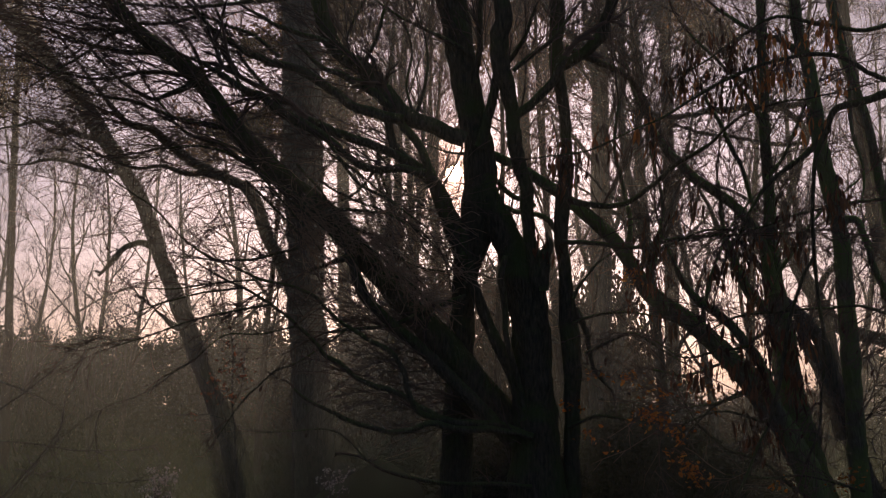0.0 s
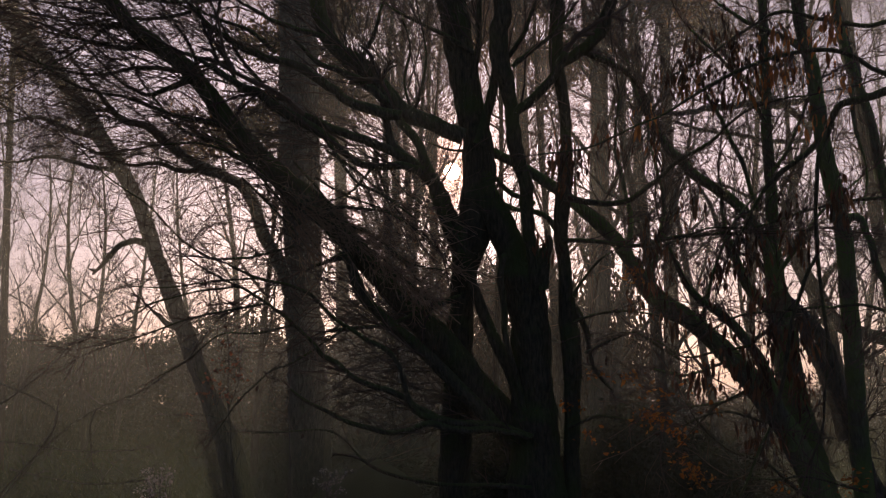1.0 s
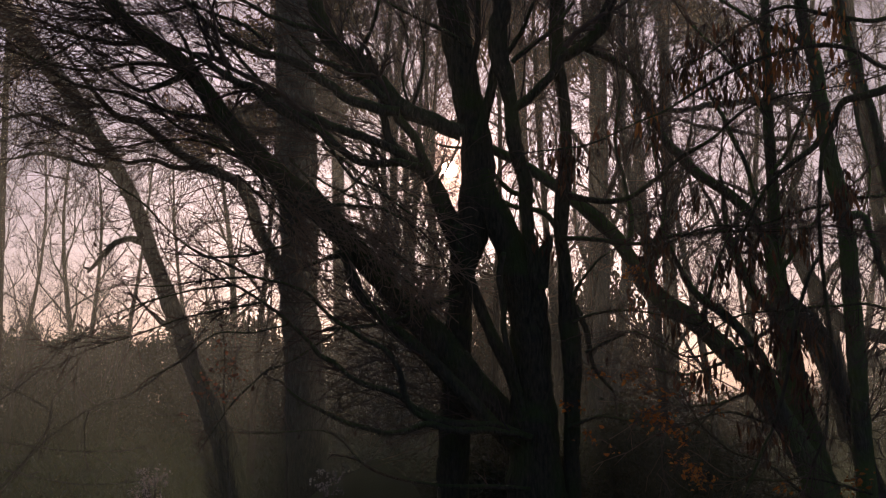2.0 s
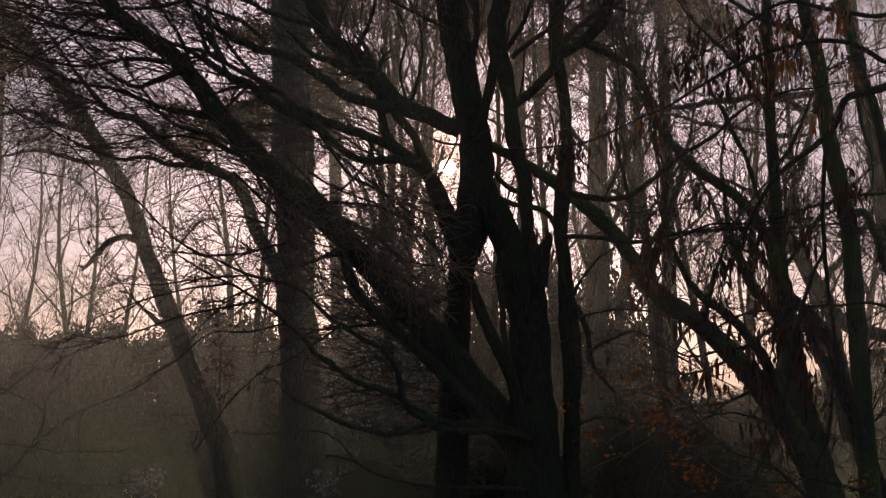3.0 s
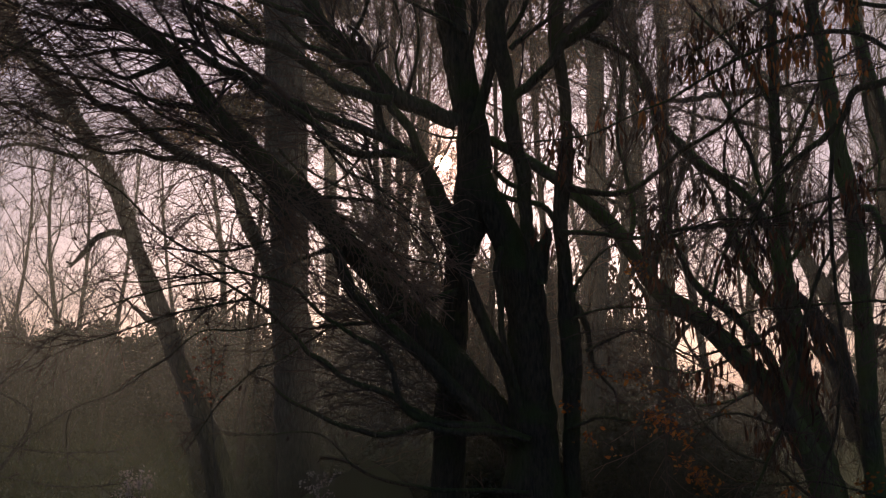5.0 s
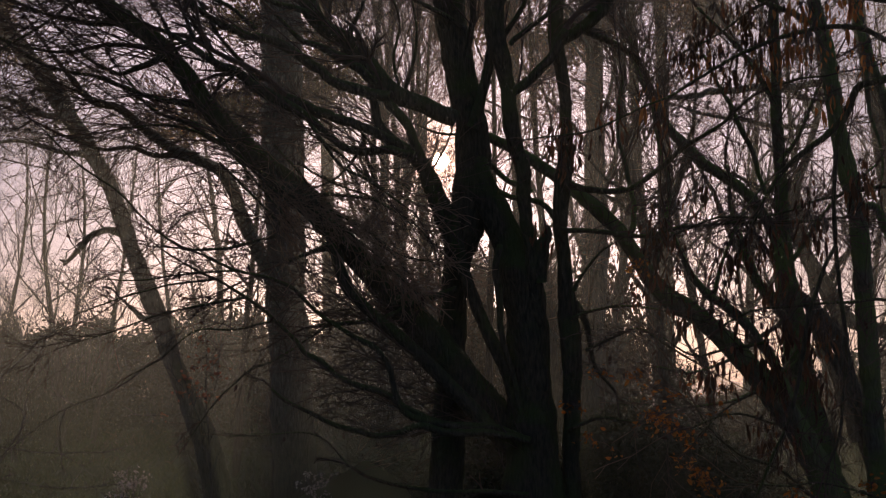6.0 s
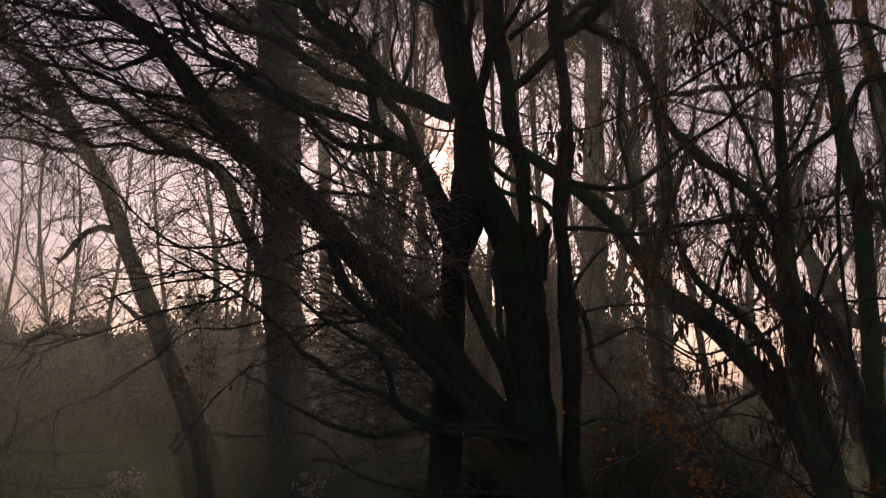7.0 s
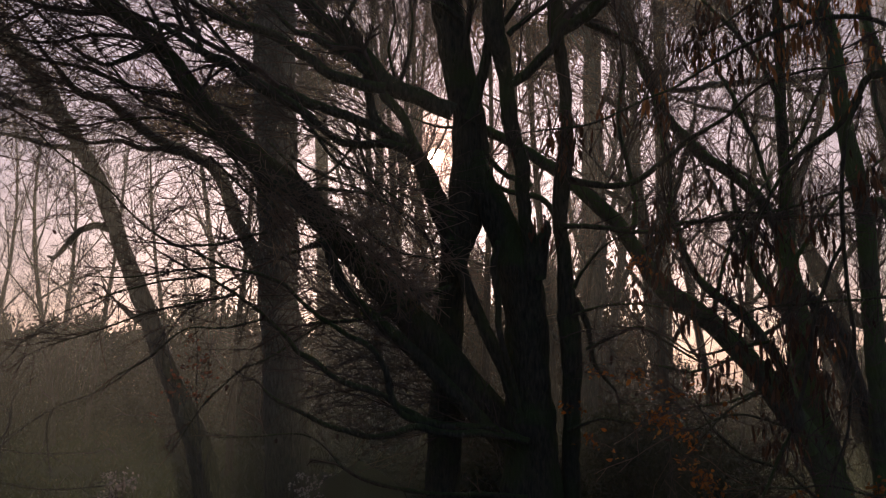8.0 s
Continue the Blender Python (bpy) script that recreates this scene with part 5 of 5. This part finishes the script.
drooping, drooping_tips, drooping_rng = tree("drooping_boughs", "drooping dark boughs hung with dry brown leaves", BARK, TWIG, 39, [
    ("bough", "hanging", [(4.45, 10.89, 4.67, 0.052), (4.24, 10.90, 4.62, 0.044), (3.98, 10.91, 4.54, 0.039), (3.77, 10.92, 4.49, 0.036), (3.70, 10.93, 4.38, 0.034), (3.62, 10.95, 4.23, 0.031), (3.51, 10.97, 4.10, 0.029), (3.36, 10.98, 3.97, 0.026), (3.20, 11.00, 3.84, 0.023), (3.05, 11.02, 3.69, 0.021), (2.94, 11.04, 3.53, 0.018), (2.84, 11.07, 3.33, 0.016), (2.68, 11.11, 3.02, 0.013), (2.62, 11.13, 2.84, 0.010)]),
    ("bough", "hanging", [(4.37, 10.69, 4.64, 0.028), (4.00, 10.68, 4.78, 0.023), (3.76, 10.66, 4.90, 0.023), (3.45, 10.65, 4.94, 0.023), (3.15, 10.66, 4.89, 0.020), (2.79, 10.68, 4.77, 0.018), (2.38, 10.70, 4.56, 0.015), (2.07, 10.73, 4.36, 0.013), (1.82, 10.74, 4.26, 0.010), (1.31, 10.77, 4.03, 0.010), (0.85, 10.78, 3.97, 0.008)]),
    ("bough", "hanging", [(3.62, 10.74, 4.28, 0.026), (3.49, 10.78, 3.95, 0.023), (3.47, 10.84, 3.55, 0.020), (3.48, 10.90, 3.09, 0.020), (3.52, 10.96, 2.64, 0.018), (3.57, 11.01, 2.23, 0.018), (3.55, 11.07, 1.78, 0.015), (3.51, 11.13, 1.37, 0.013), (3.40, 11.17, 1.07, 0.010)]),
    ("bough", "hanging", [(3.46, 10.81, 3.03, 0.018), (3.32, 10.84, 2.78, 0.018), (3.24, 10.87, 2.53, 0.018), (3.18, 10.91, 2.23, 0.018), (3.12, 10.96, 1.83, 0.018), (3.04, 11.00, 1.52, 0.015), (2.91, 11.04, 1.22, 0.015), (2.79, 11.08, 0.92, 0.013), (2.69, 11.12, 0.67, 0.010)]),
    ("bough", "hanging", [(4.41, 10.71, 5.30, 0.026), (4.00, 10.72, 5.20, 0.023), (3.59, 10.71, 5.25, 0.021), (3.17, 10.70, 5.33, 0.018), (2.81, 10.73, 5.15, 0.013), (2.45, 10.76, 4.90, 0.010), (2.14, 10.78, 4.74, 0.010)]),
    ("bough", "hanging", [(4.41, 11.08, 2.44, 0.015), (3.95, 11.07, 2.57, 0.015), (3.59, 11.07, 2.55, 0.013), (3.17, 11.07, 2.52, 0.013), (2.76, 11.08, 2.47, 0.010), (2.50, 11.10, 2.34, 0.010)]),
    ("bough", "hanging", [(4.49, 11.13, 3.65, 0.016), (3.97, 11.13, 3.60, 0.016), (3.49, 11.15, 3.50, 0.013), (2.97, 11.17, 3.34, 0.013), (2.50, 11.17, 3.32, 0.010), (2.02, 11.20, 3.13, 0.010)]),
    ("twig", "spread", [(3.05, 11.31, 1.47, 0.013), (2.68, 11.30, 1.57, 0.010), (2.42, 11.31, 1.52, 0.010), (2.27, 11.32, 1.45, 0.008)]),
    ("twig", "few", [(4.03, 11.40, 0.80, 0.013), (3.46, 11.38, 0.95, 0.010), (3.10, 11.39, 0.93, 0.010), (2.68, 11.38, 0.96, 0.008)]),
    ("twig", "spread", [(3.60, 11.52, 0.69, 0.016), (3.34, 11.50, 0.85, 0.016), (3.07, 11.47, 1.08, 0.016), (2.71, 11.45, 1.21, 0.013), (2.44, 11.42, 1.44, 0.010), (2.31, 11.39, 1.65, 0.008)]),
    ("twig", "few", [(2.89, 11.27, 1.78, 0.013), (2.58, 11.29, 1.63, 0.010), (2.32, 11.33, 1.37, 0.008)]),
    ("twig", "spread", [(2.94, 11.32, 2.20, 0.016), (2.60, 11.33, 2.15, 0.013), (2.29, 11.33, 2.09, 0.010), (2.02, 11.31, 2.25, 0.008)]),
])

beech, beech_tips, beech_rng = tree("beech_sapling", "young sapling with red-brown leaves in mist", BARK_GREY, TWIG_GREY, 41, [
    ("stem", "bare", [(-2.41, 13.61, -0.12, 0.017), (-2.42, 13.60, 0.07, 0.013), (-2.42, 13.58, 0.35, 0.012), (-2.45, 13.48, 1.14, 0.011), (-2.49, 13.39, 1.75, 0.009), (-2.48, 13.33, 2.24, 0.008), (-2.52, 13.28, 2.61, 0.006)]),
    ("shoot", "bare", [(-2.46, 13.46, 1.26, 0.006), (-2.62, 13.41, 1.63, 0.006), (-2.71, 13.38, 1.88, 0.006), (-2.77, 13.35, 2.12, 0.006)]),
    ("shoot", "bare", [(-2.48, 13.41, 1.63, 0.006), (-2.38, 13.38, 1.88, 0.006), (-2.36, 13.34, 2.18, 0.006)]),
    ("shoot", "bare", [(-2.47, 13.44, 1.45, 0.006), (-2.74, 13.42, 1.54, 0.006), (-3.02, 13.42, 1.54, 0.006)]),
])

sapling, sapling_tips, sapling_rng = tree("sapling", "thin bare sapling shoots over the meadow", BARK_GREY, TWIG_GREY, 40, [
    ("shoot", "bare", [(-2.51, 13.37, 2.71, 0.006), (-2.70, 13.39, 2.53, 0.008), (-2.95, 13.44, 2.19, 0.008), (-3.14, 13.45, 2.06, 0.008), (-3.38, 13.48, 1.88, 0.008), (-3.63, 13.50, 1.75, 0.008), (-4.01, 13.51, 1.61, 0.008), (-4.32, 13.54, 1.41, 0.006), (-4.63, 13.58, 1.14, 0.006), (-4.81, 13.61, 0.92, 0.006), (-5.06, 13.64, 0.64, 0.006)]),
    ("shoot", "bare", [(-4.10, 13.82, 1.61, 0.010), (-4.17, 13.84, 1.44, 0.010), (-4.16, 13.88, 1.13, 0.007)]),
    ("shoot", "bare", [(-5.37, 13.82, 1.57, 0.012), (-4.99, 13.79, 1.82, 0.012), (-4.60, 13.75, 2.14, 0.010), (-4.35, 13.71, 2.39, 0.010), (-3.84, 13.69, 2.58, 0.007), (-3.46, 13.66, 2.83, 0.007)]),
    ("shoot", "bare", [(-5.37, 13.77, 1.95, 0.012), (-4.99, 13.79, 1.82, 0.012), (-4.73, 13.81, 1.69, 0.010), (-4.57, 13.82, 1.57, 0.010), (-4.62, 13.86, 1.32, 0.007)]),
    ("shoot", "bare", [(-5.37, 13.87, 1.24, 0.010), (-4.99, 13.87, 1.22, 0.010), (-4.67, 13.88, 1.17, 0.010), (-4.35, 13.88, 1.13, 0.007), (-3.71, 13.88, 1.13, 0.007)]),
    ("shoot", "bare", [(-5.11, 13.91, 0.91, 0.010), (-4.60, 13.92, 0.81, 0.007), (-4.16, 13.93, 0.74, 0.007), (-3.59, 13.93, 0.78, 0.007)]),
    ("shoot", "bare", [(-5.37, 13.96, 0.50, 0.012), (-4.99, 13.91, 0.87, 0.010), (-4.60, 13.85, 1.38, 0.010), (-4.51, 13.80, 1.76, 0.007), (-4.10, 13.76, 2.07, 0.007)]),
])

DRY_BUNCHES = [
    (2.30, 10.77, 4.84, 16),
    (2.43, 10.74, 5.02, 12),
    (2.61, 10.73, 5.15, 12),
    (2.76, 10.75, 5.00, 14),
    (2.89, 10.76, 4.87, 12),
    (2.50, 10.80, 4.64, 12),
    (2.21, 10.78, 4.74, 12),
    (2.04, 10.78, 4.77, 10),
    (2.76, 10.79, 4.69, 10),
    (1.98, 10.96, 4.13, 10),
    (1.93, 11.07, 3.30, 14),
    (2.02, 11.10, 3.12, 12),
    (2.35, 10.94, 3.52, 12),
    (2.61, 11.02, 2.95, 14),
    (2.82, 11.01, 3.00, 14),
    (2.89, 10.99, 3.16, 12),
    (2.99, 10.96, 2.66, 14),
    (3.20, 10.86, 3.40, 10),
    (3.24, 10.88, 3.19, 10),
    (3.39, 10.89, 3.12, 10),
    (1.90, 11.10, 3.07, 12),
    (1.16, 11.17, 4.09, 26),
]
MORE_DRY_BUNCHES = [
    (1.14, 11.19, 3.91, 22),
    (1.50, 10.96, 4.18, 10),
    (0.99, 11.69, 3.23, 8),
    (2.32, 11.16, 1.91, 10),
    (2.46, 11.17, 1.83, 12),
    (2.61, 11.14, 2.03, 12),
    (2.99, 11.17, 1.83, 28),
    (2.92, 11.14, 2.03, 20),
    (3.04, 11.01, 2.28, 24),
    (3.30, 11.01, 2.28, 26),
    (3.35, 11.07, 1.78, 16),
    (2.87, 11.22, 1.40, 9),
    (2.98, 11.23, 1.38, 10),
    (3.10, 11.23, 1.36, 9),
    (2.76, 11.17, 1.80, 6),
    (2.16, 11.18, 2.45, 10),
    (2.06, 11.14, 2.81, 12),
    (3.74, 10.92, 3.67, 14),
    (3.72, 10.94, 3.52, 12),
    (1.82, 11.26, 2.67, 8),
    (2.61, 11.08, 2.44, 8),
    (3.20, 11.05, 1.98, 10),
]
RUSSET_BUNCHES = [
    (3.12, 10.67, 4.79, 14),
    (3.25, 10.68, 4.74, 12),
    (3.07, 10.66, 4.92, 10),
    (3.15, 10.64, 5.04, 14),
    (3.55, 10.63, 5.14, 16),
    (3.66, 10.62, 5.22, 10),
    (3.74, 10.79, 4.69, 10),
    (2.89, 10.79, 4.69, 10),
    (2.30, 10.79, 4.69, 8),
    (3.48, 10.84, 4.31, 8),
    (1.92, 11.02, 4.43, 8),
]
ORANGE_BUNCHES = [
    (1.94, 11.47, 1.78, 8),
    (1.87, 11.40, 1.55, 12),
    (2.47, 11.27, 1.78, 6),
    (2.26, 11.43, 1.34, 10),
    (2.42, 11.49, 0.91, 12),
    (1.84, 11.52, 2.96, 16),
    (1.85, 11.53, 2.87, 10),
    (1.53, 11.75, 1.96, 10),
    (1.80, 11.56, 1.90, 10),
    (1.97, 11.40, 1.55, 16),
    (2.08, 11.41, 1.53, 10),
    (2.18, 11.42, 1.43, 16),
    (2.02, 11.42, 1.44, 10),
    (2.21, 11.45, 1.18, 8),
    (2.28, 11.47, 1.06, 12),
    (2.37, 11.48, 0.98, 18),
    (1.39, 11.73, 1.35, 8),
    (1.22, 11.70, 1.63, 6),
    (2.13, 11.38, 1.73, 5),
    (2.53, 11.30, 1.57, 6),
    (3.98, 11.69, 0.91, 12),
    (3.90, 11.70, 0.83, 8),
    (3.29, 11.70, 0.84, 8),
    (1.58, 11.65, 1.23, 4),
]
RED_BUNCHES = [
    (-2.47, 13.02, 2.29, 5),
    (-2.43, 13.05, 2.11, 8),
    (-2.56, 13.06, 2.02, 7),
    (-2.38, 13.07, 1.94, 8),
    (-2.49, 13.08, 1.81, 8),
    (-2.62, 13.07, 1.90, 7),
    (-2.41, 13.10, 1.72, 6),
    (-2.68, 13.09, 1.75, 6),
    (-2.92, 13.12, 1.54, 4),
    (-2.32, 13.05, 2.05, 5),
]


def one_leaf(seed, length, width):
    """A single curled leaf that hangs from the origin."""
    return leaf_mesh("leaf", [(0, 0, 0)], np.random.default_rng(seed), length, width, 1.0, 0.0)


def hang_bunches(owner, rng, bunches, material, length, width, label, upright=True, more=2.0):
    """Bunches on short stalks, every leaf by itself."""
    shapes = [one_leaf(70 + i, length, width) for i in range(6)]
    for me in shapes:
        me.materials.append(material)
    for x, y, z, n in bunches:
        n = int(n * more)
        net = Net()
        spots = rng.normal((x, y, z), (0.085, 0.06, 0.085) if upright else (0.07, 0.06, 0.04), (n, 3))
        top = np.array([x, y, z + (0.16 if upright else 0.03)])
        for q in spots:
            bend = (top * 0.4 + q * 0.6) + rng.normal(0, 0.015, 3)
            net.add([top, bend, q], [0.0025, 0.002, 0.0012])
        bunch = part("leaf_bunch", net.mesh("leaf_bunch"), TWIG, owner, label)
        for q in spots:
            leaf = new("leaf", shapes[rng.integers(0, 6)])
            leaf.parent = bunch
            leaf.location = q
            tip = 9 if upright else 70
            leaf.rotation_euler = (radians(rng.normal(0, tip)), radians(rng.normal(0, tip)), rng.uniform(0, 6.28))
            s = rng.uniform(0.65, 1.25)
            leaf.scale = (s, s, s)


hang_bunches(drooping, drooping_rng, DRY_BUNCHES, DRY, 0.13, 0.034, "hanging dry brown leaf bunch")
hang_bunches(drooping, drooping_rng, MORE_DRY_BUNCHES, DRY, 0.13, 0.034, "hanging dry brown leaf bunch")
hang_bunches(drooping, drooping_rng, RUSSET_BUNCHES, RUSSET, 0.12, 0.034, "hanging russet leaf bunch")
hang_bunches(many_stem, many_stem_rng, ORANGE_BUNCHES, ORANGE, 0.052, 0.034, "cluster of glowing orange leaves", False)

hang_bunches(beech, beech_rng, RED_BUNCHES, RED, 0.05, 0.034, "small cluster of red-brown leaves", False, 1.6)

# stray leaves that still hold on the twigs
for owner, tips, rng, share in ((drooping, drooping_tips, drooping_rng, 0.10), (many_stem, many_stem_tips, many_stem_rng, 0.022)):
    held = [p for p in tips if rng.random() < share]
    tagged(part("leaves", leaf_mesh("leaves", held, rng, 0.07, 0.03, 0.7, 0.01), DRY_STRAY, owner, "few dry brown leaves"), kind="stuff")


# ---- pale tufts on the meadow ----
def seed_tuft(x, y, seed):
    rng = np.random.default_rng(seed)
    ob = thing("seed_tuft", "pale dry seed heads on the misty meadow", "grass tuft", group="pale tufts on the meadow")
    net, tips = Net(), []
    for _ in range(14):
        shoot(net, rng, np.array([x + rng.normal(0, 0.05), y + rng.normal(0, 0.08), rise(y) - 0.02]), unit(np.array([rng.normal(0, 0.04), rng.normal(0, 0.04), 1.0])),
              rng.uniform(0.62, 0.95), 0.004, 0, np.zeros(3), 0.07, 5, 0.5, tips)
    tagged(part("stalks", net.mesh("stalks"), TWIG_GREY, ob), kind="stuff")
    part("seed_heads", leaf_mesh("seed_heads", [q for q in tips for _ in range(8)], rng, 0.034, 0.024, 0.2, 0.028), PALE, ob, "pale seed heads")


for i, (x, y) in enumerate([(-3.38, 13.60), (-3.27, 13.45), (-1.33, 13.60)]):
    seed_tuft(x, y, 60 + i)
